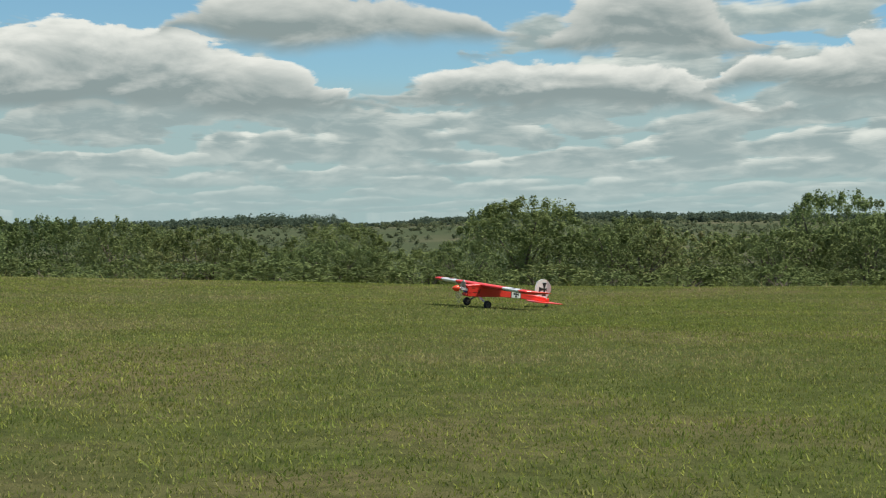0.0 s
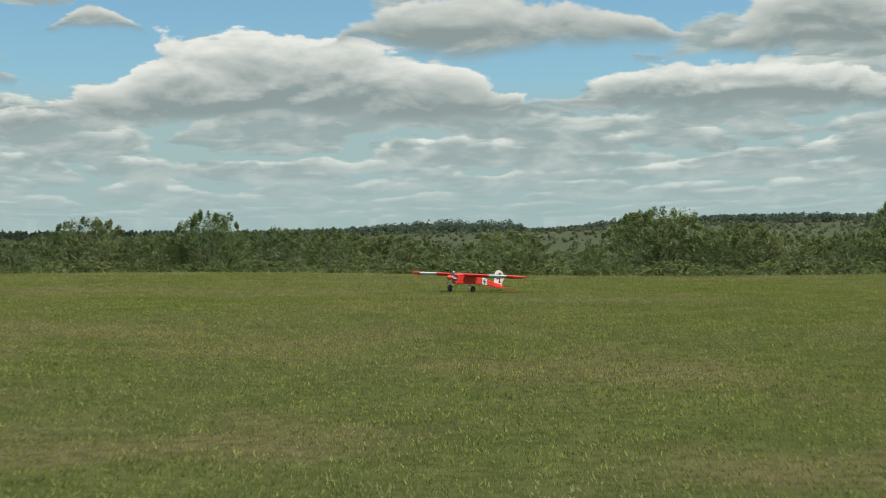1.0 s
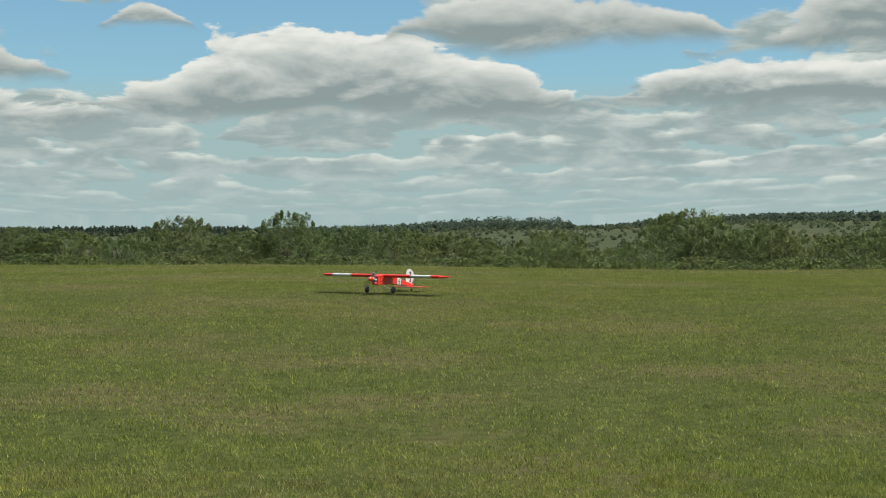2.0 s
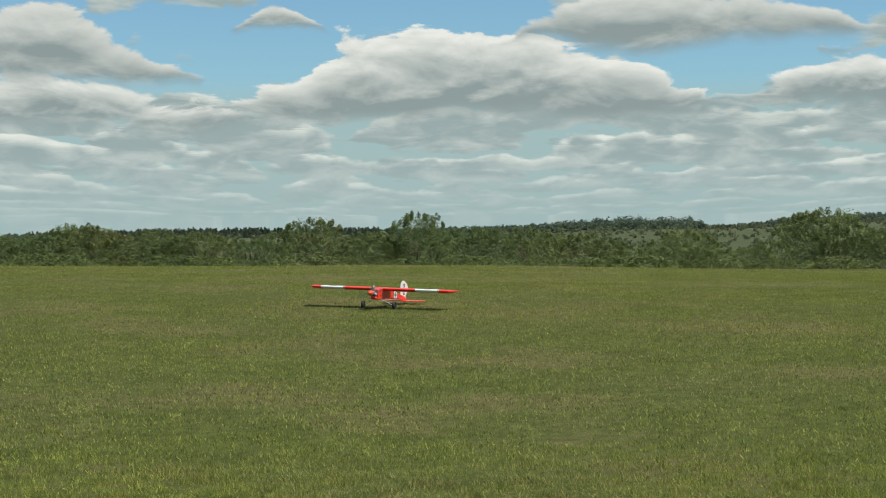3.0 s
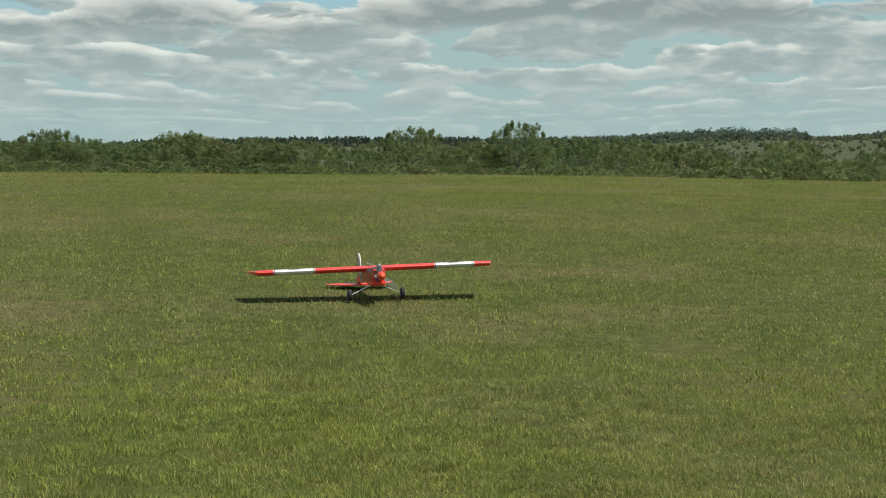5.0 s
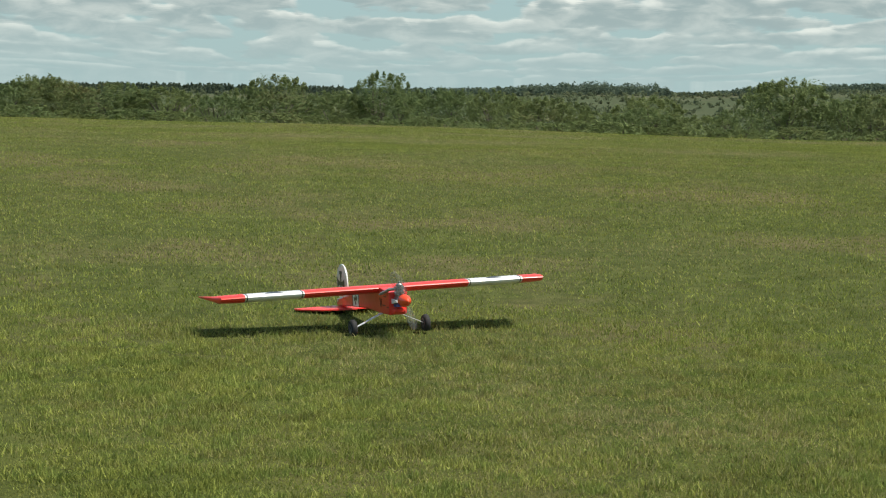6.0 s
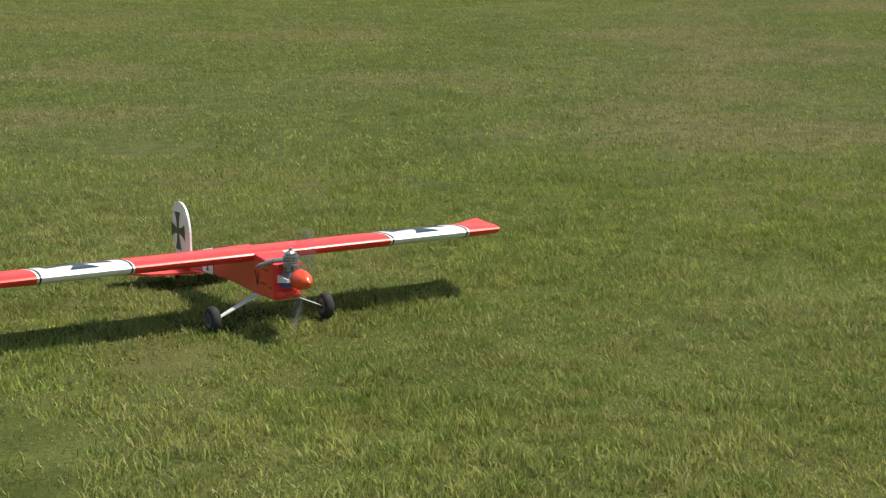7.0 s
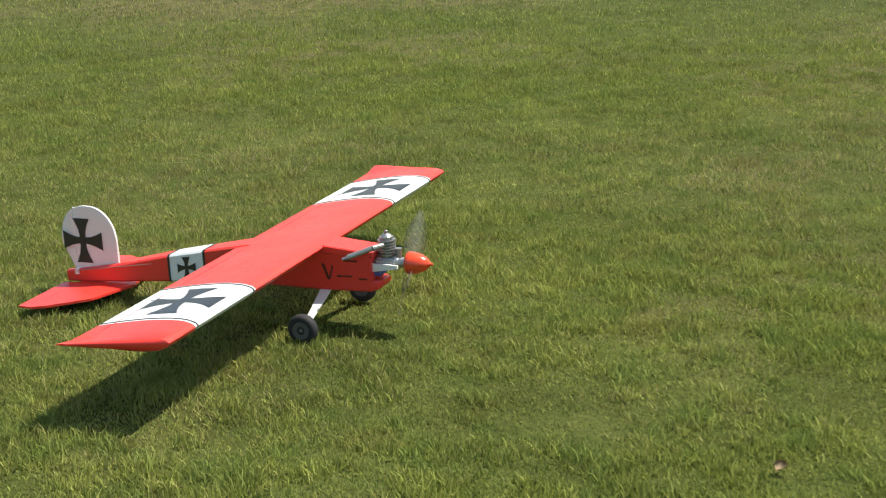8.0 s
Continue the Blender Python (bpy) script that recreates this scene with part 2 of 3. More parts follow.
def see_through(mat, share):
    """Thin out a surface that spins too fast to be seen whole."""
    t = mat.node_tree
    out = next(n for n in t.nodes if n.type == "OUTPUT_MATERIAL")
    solid = out.inputs[0].links[0].from_socket
    mx, clear = t.nodes.new("ShaderNodeMixShader"), t.nodes.new("ShaderNodeBsdfTransparent")
    mx.inputs[0].default_value = share
    t.links.new(solid, mx.inputs[1])
    t.links.new(clear.outputs[0], mx.inputs[2])
    t.links.new(mx.outputs[0], out.inputs[0])


see_through(M_PROP, 0.82)
M_BLUE = surface("blue_tank", (0.10, 0.12, 0.45), 0.35, 0, 0.1, 20)
M_GOLD = surface("dark_lettering", (0.10, 0.02, 0.012), 0.4, 0, 0.2, 30)
M_SEAM = surface("dark_red_seam", (0.36, 0.022, 0.016), 0.5, 0, 0.2, 30)
M_DRY = surface("dead_leaf", (0.50, 0.37, 0.22), 0.8, 0, 0.4, 60)


# ---- mesh helpers ----
def part(name, bm, mat, parent=None, label="", smooth=False):
    me = bpy.data.meshes.new(name)
    bmesh.ops.recalc_face_normals(bm, faces=bm.faces[:])
    bm.to_mesh(me)
    bm.free()
    me.materials.append(mat)
    if smooth:
        for p in me.polygons:
            p.use_smooth = True
    ob = new(name, me)
    if parent is not None:
        ob.parent = parent
    if label:
        ob["label"] = label
    return ob


def quick_mesh(name, verts, faces, mat, tint=None):
    """A mesh straight from arrays; faces is an n x 3 or n x 4 array."""
    me = bpy.data.meshes.new(name)
    n, w = faces.shape
    me.vertices.add(len(verts))
    me.vertices.foreach_set("co", verts.astype(np.float32).ravel())
    me.loops.add(n * w)
    me.loops.foreach_set("vertex_index", faces.astype(np.int32).ravel())
    me.polygons.add(n)
    me.polygons.foreach_set("loop_start", np.arange(0, n * w, w, dtype=np.int32))
    me.polygons.foreach_set("loop_total", np.full(n, w, dtype=np.int32))
    me.update(calc_edges=True)
    if tint is not None:
        at = me.attributes.new("tint", "FLOAT", "POINT")
        at.data.foreach_set("value", tint.astype(np.float32))
    me.materials.append(mat)
    return me


def smoothstep(v, lo, hi):
    u = np.clip((v - lo) / (hi - lo), 0.0, 1.0)
    return u * u * (3 - 2 * u)


# ---- the ground ----
def ground_z(x, y):
    """Height of the turf and the land beyond, for arrays or numbers."""
    x, y = np.asarray(x, float), np.asarray(y, float)
    r = np.hypot(x, y)
    az = np.degrees(np.arctan2(x, np.maximum(y, 1e-6)))         # to the right
    az = np.where(y < 0, np.sign(x) * 90.0, az)
    crest = 0.52 - 0.16 * smoothstep(az, -6, 12) + 0.10 * smoothstep(-az, 8, 24) + 0.13 * smoothstep(az, 13, 26)
    z = 0.51 * smoothstep(r, 8.0, 26.1)
    z = z + (crest - 0.51) * smoothstep(r, 26.0, 41.0)
    z = z - 1.15 * smoothstep(r, 42.5, 60.0) - 8.6 * smoothstep(r, 56.0, 190.0)
    rise = 11.0 + 1.5 * smoothstep(az, 0, 5) + 5.5 * smoothstep(az, 6, 15) - 0.3 * smoothstep(-az, 2, 16)
    z = z + rise * smoothstep(r, 230.0, 820.0)
    roll = 0.9 * np.sin(x * 0.011 + 1.3) * np.cos(y * 0.009) + 0.5 * np.sin(x * 0.031 + y * 0.017)
    z = z + roll * smoothstep(r, 90.0, 260.0)
    z = z + 0.012 * np.sin(x * 0.9 + 1.7 * np.sin(y * 0.35)) * np.sin(y * 0.55 + 0.4) * (1 - smoothstep(r, 26.0, 36.0))
    return z - 14.0 * smoothstep(r, 900.0, 2600.0)


def make_ground():
    rings = np.concatenate([np.linspace(0.0, 60.0, 121)[1:], np.geomspace(61.5, 4600.0, 70)])
    turn = np.radians(np.arange(0, 360, 1.5))
    n = len(turn)
    rr, tt = np.meshgrid(rings, turn, indexing="ij")
    x, y = (rr * np.sin(tt)).ravel(), (rr * np.cos(tt)).ravel()
    verts = np.vstack([[[0, 0, float(ground_z(0, 0))]], np.stack([x, y, ground_z(x, y)], 1)])
    i, j = np.meshgrid(np.arange(len(rings) - 1), np.arange(n), indexing="ij")
    a, b = 1 + i * n + j, 1 + i * n + (j + 1) % n
    quads = np.stack([a, a + n, b + n, b], -1).reshape(-1, 4)
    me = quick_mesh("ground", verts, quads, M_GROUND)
    bm = bmesh.new()
    bm.from_mesh(me)
    bm.verts.ensure_lookup_table()
    for q in range(n):
        bm.faces.new((bm.verts[0], bm.verts[1 + q], bm.verts[1 + (q + 1) % n]))
    bmesh.ops.recalc_face_normals(bm, faces=bm.faces[:])
    bm.to_mesh(me)
    bm.free()
    for p in me.polygons:
        p.use_smooth = True
    tagged(new("ground", me), "gently domed mown grass field falling to a scrubby valley", "ground", kind="structure")


make_ground()


def lattice(x, y, cell, seed=3):
    """Smooth random heights from 0 to 1 on a lattice of the given cell."""
    table = np.random.default_rng(seed).uniform(0, 1, (64, 64))
    u, v = x / cell, y / cell
    i, j = np.floor(u).astype(int), np.floor(v).astype(int)
    p, q = u - i, v - j
    p, q = p * p * (3 - 2 * p), q * q * (3 - 2 * q)
    at = lambda a, b: table[(i + a) % 64, (j + b) % 64]
    return (at(0, 0) * (1 - p) + at(1, 0) * p) * (1 - q) + (at(0, 1) * (1 - p) + at(1, 1) * p) * q


def make_grass():
    """Blades of mown turf, thick where the camera passes near, sparser with distance."""
    g = np.random.default_rng(5)
    zones = ((1.1, 4.2, 0, 67, 10500, 0.0047, 0.030), (4.2, 9.5, -25, 56, 6600, 0.0050, 0.029), (9.5, 20.0, -25, 58, 1150, 0.0088, 0.027),
             (20.0, 32.0, -26, 32, 540, 0.0105, 0.023), (20.0, 30.0, -8, 24, 1300, 0.0075, 0.022), (32.0, 44.5, -26, 32, 480, 0.014, 0.024), (41.0, 44.8, -30, 38, 7, 0.014, 0.15),
             (1.2, 4.8, 5, 67, 21000, 0.0060, 0.019), (4.2, 8.0, -16, 52, 8500, 0.0075, 0.019))       # the last two: short undergrowth
    vs, fs, ts, base = [], [], [], 0
    for r0, r1, a0, a1, density, width, height in zones:
        short = height == 0.019
        i0, i1, e0, e1 = r0 * 1.12, r1 * 0.88, r0 * (0.88 if r0 < 40 else 1.0), min(r1 * 1.12, 45.0)
        area = 0.5 * (e1 * e1 - e0 * e0) * math.radians(a1 - a0)
        n = int(area * density)
        r = np.sqrt(g.uniform(e0 * e0, e1 * e1, n))      # neighbouring zones fade into each other
        a = np.radians(g.uniform(a0, a1, n))
        x, y = r * np.sin(a), r * np.cos(a)
        tuft = 0.5 + 0.5 * np.sin(x * 3.1 + 2 * np.sin(y * 2.3)) * np.sin(y * 3.7 + 1.5 * np.sin(x * 1.9))
        tuft = tuft if r0 > 9.0 else np.clip(0.5 + 1.5 * (lattice(x, y, 0.085) + 0.7 * lattice(x, y, 0.21) - 0.85), 0, 1)
        worn = bare(x, y)
        fade = 1.0 if r0 == 41.0 else np.clip((r - e0) / (i0 - e0), 0, 1) * (np.clip((e1 - r) / (e1 - i1), 0, 1) if r1 < 40 else 1.0)
        thin_out = 0.0 if r0 > 9.0 or short else 0.56 * (1 - tuft)
        keep = g.uniform(0, 1, n) * np.maximum(fade, 1e-3) ** -1 < (1 - worn * 0.88) * (1 - thin_out)
        x, y, tuft, worn = x[keep], y[keep], tuft[keep], worn[keep]
        n = len(x)
        h = height * g.uniform(0.45, 1.15, n) * ((0.75 + 0.5 * tuft) if r0 > 9.0 else (0.58 + 0.84 * tuft)) * (1 - 0.5 * worn)
        w = width * g.uniform(0.7, 1.3, n)
        face, lean_way = g.uniform(0, 2 * np.pi, n), g.uniform(0, 2 * np.pi, n)
        lean = np.abs(g.normal(0.45, 0.42, n)) * h
        z = ground_z(x, y) - 0.003
        dx, dy = np.cos(face) * w / 2, np.sin(face) * w / 2
        lx, ly = np.cos(lean_way) * lean, np.sin(lean_way) * lean
        pts = np.stack([
            np.stack([x - dx, y - dy, z], 1), np.stack([x + dx, y + dy, z], 1),
            np.stack([x + dx * 0.7 + lx * 0.4, y + dy * 0.7 + ly * 0.4, z + h * 0.62], 1),
            np.stack([x - dx * 0.7 + lx * 0.4, y - dy * 0.7 + ly * 0.4, z + h * 0.62], 1),
            np.stack([x + lx * 1.15, y + ly * 1.15, z + h], 1)], 1).reshape(-1, 3)
        k = base + 5 * np.arange(n)[:, None]
        if 4.0 < r0 < 20.0 and not short:                              # middle distance: blunt two-triangle blades
            pts = pts.reshape(-1, 5, 3)
            pts[:, 2] += (pts[:, 4] - pts[:, 2]) * 0.6
            pts[:, 3] += (pts[:, 4] - pts[:, 3]) * 0.6
            pts = pts[:, :4].reshape(-1, 3)
            q = base + 4 * np.arange(n)[:, None]
            tri = np.concatenate([q + np.array([[0, 1, 2]]), q + np.array([[0, 2, 3]])])
            vs.append(pts), fs.append(tri), ts.append(np.repeat(g.uniform(0, 1, n), 4))
            base += 4 * n
            continue
        if r0 >= 20.0 or short:                          # far blades and undergrowth: one triangle each
            pts = pts.reshape(-1, 5, 3)[:, [0, 1, 4]].reshape(-1, 3)
            tri = base + np.arange(3 * n).reshape(-1, 3)
            vs.append(pts), fs.append(tri), ts.append(np.repeat(g.uniform(0.10, 0.75, n) if short else g.uniform(0.05, 0.85, n), 3))
            base += 3 * n
            continue
        tri = np.concatenate([k + np.array([[0, 1, 2]]), k + np.array([[0, 2, 3]]), k + np.array([[3, 2, 4]])])
        vs.append(pts), fs.append(tri), ts.append(np.repeat(g.uniform(0, 1, n), 5))
        base += 5 * n
    me = quick_mesh("grass", np.concatenate(vs), np.concatenate(fs), M_GRASS, np.concatenate(ts))
    tagged(new("grass", me), "short mown green grass with dry straw-coloured patches", "grass", kind="stuff")


WORN = ((0.28, 4.95, 0.20, 0.24), (-0.18, 4.32, 0.18, 0.16), (1.99, 1.89, 0.17, 0.13), (0.45, 10.2, 0.5, 0.3))


def bare(x, y):
    """How worn the turf is: 1 in the middle of a bare patch."""
    out = np.zeros_like(np.asarray(x, float))
    for cx, cy, rx, ry in WORN:
        q = ((x - cx) / rx) ** 2 + ((y - cy) / ry) ** 2 + 0.35 * np.sin(x * 23) * np.sin(y * 31)
        out = np.maximum(out, np.exp(-q))
    return out


make_grass()


# ---- shrubs and trees ----
def limb(bm, a, b, ra, rb, sides=6):
    a, b = Vector(a), Vector(b)
    q = (b - a).to_track_quat("Z", "Y").to_matrix()
    rings = []
    for c, r in ((a, ra), (b, rb)):
        rings.append([bm.verts.new(c + q @ Vector((r * math.cos(u), r * math.sin(u), 0))) for u in (i * 2 * math.pi / sides for i in range(sides))])
    for i in range(sides):
        j = (i + 1) % sides
        bm.faces.new((rings[0][i], rings[0][j], rings[1][j], rings[1][i]))
    bm.faces.new(rings[1])
    bm.faces.new(rings[0][::-1])


def leaf_cloud(g, centres, radii, count, size):
    """Leaf quads spread through lumpy clumps; the outer ones face outwards."""
    pick = g.integers(0, len(centres), count)
    d = g.normal(0, 1, (count, 3))
    d /= np.linalg.norm(d, axis=1)[:, None]
    rad = g.uniform(0.35, 1.0, count) ** 0.5
    p = centres[pick] + d * (radii[pick] * rad[:, None]) * g.uniform(0.85, 1.2, (count, 1))
    nrm = d + g.normal(0, 0.75, (count, 3)) + np.array([0, 0, 0.3])
    nrm /= np.linalg.norm(nrm, axis=1)[:, None]
    u = np.cross(nrm, g.normal(0, 1, (count, 3)))
    u /= np.linalg.norm(u, axis=1)[:, None]
    v = np.cross(nrm, u)
    s = size * g.uniform(0.6, 1.4, (count, 1))
    u, v = u * s, v * s * 0.6
    verts = np.stack([p - u, p + u * 0.7 - v, p + u * 0.7 + v], 1).reshape(-1, 3)
    faces = np.arange(count * 3).reshape(-1, 3)
    return verts, faces, np.repeat(g.uniform(0, 1, count), 3)


def shrub_meshes(seed, slim, leaves, size):
    """Trunk and crown of a shrub 1 m high and about 1 m wide."""
    g = np.random.default_rng(seed)
    bm = bmesh.new()
    stems = 3 if not slim else 1
    tips = []
    for s in range(stems):
        a = g.uniform(0, 6.28)
        foot = Vector((0.06 * math.cos(a) * (stems > 1), 0.06 * math.sin(a) * (stems > 1), -0.02))
        fork = foot + Vector((0.10 * math.cos(a), 0.10 * math.sin(a), 0.32))
        limb(bm, foot, fork, 0.032, 0.02)
        for _ in range(4):
            b = a + g.uniform(-1.6, 1.6)
            tip = fork + Vector((g.uniform(0.08, 0.34) * math.cos(b), g.uniform(0.08, 0.34) * math.sin(b), g.uniform(0.1, 0.5)))
            limb(bm, fork, tip, 0.016, 0.005, 5)
            tips.append(tip)
    trunk = bpy.data.meshes.new("trunk")
    bm.to_mesh(trunk)
    bm.free()
    trunk.materials.append(M_BARK)
    centres, radii = [], []
    for t in tips:
        centres.append((t.x, t.y, min(t.z, 0.80)))
        radii.append((g.uniform(0.08, 0.15), g.uniform(0.08, 0.15), g.uniform(0.07, 0.12)))
    bulge = [(g.uniform(0, 6.28), g.uniform(0.82, 1.12)) for _ in range(5)]
    for _ in range(120):                                 # small clumps filling a lopsided dome
        b, zz = g.uniform(0, 6.28), g.uniform(0.03, 0.92)
        edge = 0.50 * math.sqrt(max(0.02, 1 - (abs(zz - 0.34) / 0.62) ** 2.6))
        edge *= 1 + 0.16 * sum(math.cos(b - p) * (q - 0.95) * 4 for p, q in bulge) / 2
        q = edge * g.uniform(0.35, 1.0) ** 0.5
        centres.append((q * math.cos(b), q * math.sin(b), zz))
        rr = g.uniform(0.05, 0.13)
        radii.append((rr, rr, rr * g.uniform(0.7, 1.1)))
    for _ in range(46):                                  # thin shoots that break the outline
        b, q = g.uniform(0, 6.28), 0.46 * math.sqrt(g.uniform(0.0, 1.0))
        roof = 0.34 + 0.60 * (1 - min(1.0, q / 0.52) ** 2.6) ** (1 / 2.6)
        centres.append((q * math.cos(b), q * math.sin(b), roof + g.uniform(-0.03, 0.05)))
        radii.append((0.026, 0.026, g.uniform(0.03, 0.07)))
    v, f, t = leaf_cloud(g, np.array(centres), np.array(radii), leaves, size)
    crown = quick_mesh("crown", v, f, M_LEAF, t)
    return trunk, crown


SHRUBS = {"tall": [shrub_meshes(s, s % 3 == 2, 18000, 0.0102) for s in range(5)],
          "row": [shrub_meshes(s + 20, s % 3 == 2, 10000, 0.0138) for s in range(7)],
          "low": [shrub_meshes(s + 40, False, 3400, 0.026) for s in range(4)]}


def make_shrub(az, r, top, width, variant, size, name="shrub", label="dense green wild shrub at the edge of the field", group="shrubs along the field"):
    """A shrub whose top stands at the height top, az degrees to the right of north."""
    x, y = r * math.sin(radians(az)), r * math.cos(radians(az))
    z = float(ground_z(x, y))
    h = max(0.7, top - z)
    ob = new(name)
    ob.matrix_world = pose(x, y, z - 0.03, 0, 0, (variant * 77 + az * 31) % 360)
    trunk, crown = SHRUBS[size][variant % len(SHRUBS[size])]
    for n, me in (("trunk", trunk), ("crown", crown)):
        c = new(n, me)
        c.parent = ob
        c.scale = (width * 1.25, width * 1.25, h * 1.04)
    tagged(ob, label, "tree" if name == "tree" else "shrub", group)


def make_shrub_line():
    eye = 1.318
    g = random.Random(11)
    # degrees to the right, elevation of the top in degrees, width in metres
    tall = ((-23.0, 1.42, 2.0), (-19.8, 0.47, 2.2), (-15.2, 0.42, 2.4), (-12.6, 0.22, 2.0), (-7.1, 0.62, 2.0), (-3.2, 0.76, 2.0),
            (6.2, 0.12, 2.2), (11.0, 0.78, 2.9), (13.6, 0.30, 2.1), (18.9, 1.02, 2.3), (21.3, 0.62, 2.4), (24.6, 0.8, 2.6), (29.0, 0.6, 2.6))
    for i, (az, el, w) in enumerate(tall):
        r = 53.5 + (i * 7 % 5) * 0.6
        big = el > 0.55
        make_shrub(az, r, eye + r * math.tan(radians(el)), w, i, "tall", "tree" if big else "shrub",
                   "small bushy tree with dark green foliage behind the grass crest" if big else "dense green wild shrub at the edge of the field")
    profile = ((-40, 0.2), (-24, 0.1), (-21, 0.3), (-17.5, 0.0), (-15, 0.25), (-12, 0.12), (-9, 0.05), (-5, 0.1), (-1, 0.18), (2, 0.2),
               (3.8, -0.05), (4.6, -0.55), (5.3, -0.55), (6.3, -0.15), (7.2, -0.5), (8.6, -0.6), (9.6, 0.1), (12.5, 0.25), (15, 0.1), (17, 0.0), (20, 0.4), (40, 0.3))
    az, i = -27.0, 0
    while az < 30.0:
        el = float(np.interp(az, [p[0] for p in profile], [p[1] for p in profile])) + g.uniform(-0.18, 0.08)
        r = g.uniform(51.5, 57.0)
        make_shrub(az, r, eye + r * math.tan(radians(el)), g.uniform(1.4, 2.3), i + 3, "row")
        az += g.uniform(0.75, 1.25)
        i += 1
    az = -27.0
    while az < 30.0:                                     # low growth at the foot
        make_shrub(az, g.uniform(49.5, 52.5), g.uniform(0.05, 0.48), g.uniform(0.9, 1.8), i, "low", label="low tangled green bramble at the field's edge")
        az += g.uniform(0.8, 1.4)
        i += 1


make_shrub_line()


def make_far_woods():
    """Woods on the far rise, scrub in the valley and a line of conifers: stuff too far to count."""
    g = np.random.default_rng(21)

    def belt(name, label, count, a0, a1, r0, r1, h0, h1, mat, leaves, size, pointed=False, top=None):
        vs, fs, ts, base = [], [], [], 0
        for _ in range(count):
            a, r = math.radians(g.uniform(a0, a1)), math.sqrt(g.uniform(r0 * r0, r1 * r1))
            x, y = r * math.sin(a), r * math.cos(a)
            z, h = float(ground_z(x, y)), g.uniform(h0, h1)
            if top is not None:
                h *= float(np.interp(math.degrees(a), top[0], top[1]))
            if pointed:
                lv = np.linspace(0.12, 0.95, 6)
                cen = np.stack([np.zeros(6), np.zeros(6), lv * h], 1)
                rad = np.stack([(1 - lv) * h * 0.24 + 0.1, (1 - lv) * h * 0.24 + 0.1, np.full(6, h * 0.12)], 1)
            else:
                m = 7
                cen = np.stack([g.normal(0, h * 0.26, m), g.normal(0, h * 0.26, m), g.uniform(0.05, 0.8, m) * h], 1)
                rad = np.stack([g.uniform(0.2, 0.34, m) * h, g.uniform(0.2, 0.34, m) * h, g.uniform(0.14, 0.26, m) * h], 1)
            v, f, t = leaf_cloud(g, cen, rad, leaves, size)
            vs.append(v + np.array([x, y, z])), fs.append(f + base), ts.append(t)
            base += len(v)
        me = quick_mesh(name, np.concatenate(vs), np.concatenate(fs), mat, np.concatenate(ts))
        tagged(new(name, me), label, "woods" if mat is M_FAR else "scrub", kind="stuff")

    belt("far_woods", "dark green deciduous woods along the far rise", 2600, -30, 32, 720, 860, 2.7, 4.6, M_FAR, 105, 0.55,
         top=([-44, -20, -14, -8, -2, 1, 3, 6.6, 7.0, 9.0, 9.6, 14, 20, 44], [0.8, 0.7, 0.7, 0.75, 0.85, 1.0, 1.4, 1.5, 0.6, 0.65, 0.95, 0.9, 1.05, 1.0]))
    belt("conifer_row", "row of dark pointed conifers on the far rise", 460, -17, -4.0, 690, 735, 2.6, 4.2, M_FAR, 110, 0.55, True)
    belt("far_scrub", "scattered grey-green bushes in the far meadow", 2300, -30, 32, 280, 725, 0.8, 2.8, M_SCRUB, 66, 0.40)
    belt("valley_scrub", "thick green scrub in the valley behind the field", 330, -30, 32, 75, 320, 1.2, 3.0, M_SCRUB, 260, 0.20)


make_far_woods()


# ---- the model aeroplane: nose along +x, left wing along +y, wheels on z = 0 ----
CHORD, LE_X = 0.304, 0.004


def wing_z(s, top=True):
    """Wing section: height at the share s of the chord behind the leading edge."""
    th = 0.9 * (1.4845 * math.sqrt(max(s, 0)) - 0.63 * s - 1.758 * s * s + 1.4215 * s ** 3 - 0.5075 * s ** 4) * 0.135 * CHORD * 2 * 0.5
    return 0.234 + 0.021 * (1 - s) + (th * 1.08 if top else -th * 1.5)


SECTION = [0, 0.012, 0.04, 0.09, 0.16, 0.26, 0.38, 0.52, 0.68, 0.84, 1.0]


def wing_slice(ys, mat, name, parent, label="", grow=0.0):
    """A piece of wing between stations ys: (y, leading x, trailing x, thickness share)."""
    bm = bmesh.new()
    rings = []
    for y, lx, tx, thick in ys:
        ring = []
        mid = 0.250
        for s in SECTION:
            z = mid + (wing_z(s, True) - mid) * thick
            ring.append(bm.verts.new((lx + (tx - lx) * s + grow * (1 if s < 0.02 else 0), y, z + grow)))
        for s in SECTION[-2:0:-1]:
            z = mid + (wing_z(s, False) - mid) * thick
            ring.append(bm.verts.new((lx + (tx - lx) * s, y, z - grow)))
        rings.append(ring)
    n = len(rings[0])
    for a, b in zip(rings[:-1], rings[1:]):
        for i in range(n):
            bm.faces.new((a[i], a[(i + 1) % n], b[(i + 1) % n], b[i]))
    bm.faces.new(rings[0]), bm.faces.new(rings[-1][::-1])
    ob = part(name, bm, mat, parent, label, True)
    ob.data.set_sharp_from_angle(angle=radians(38))
    return ob


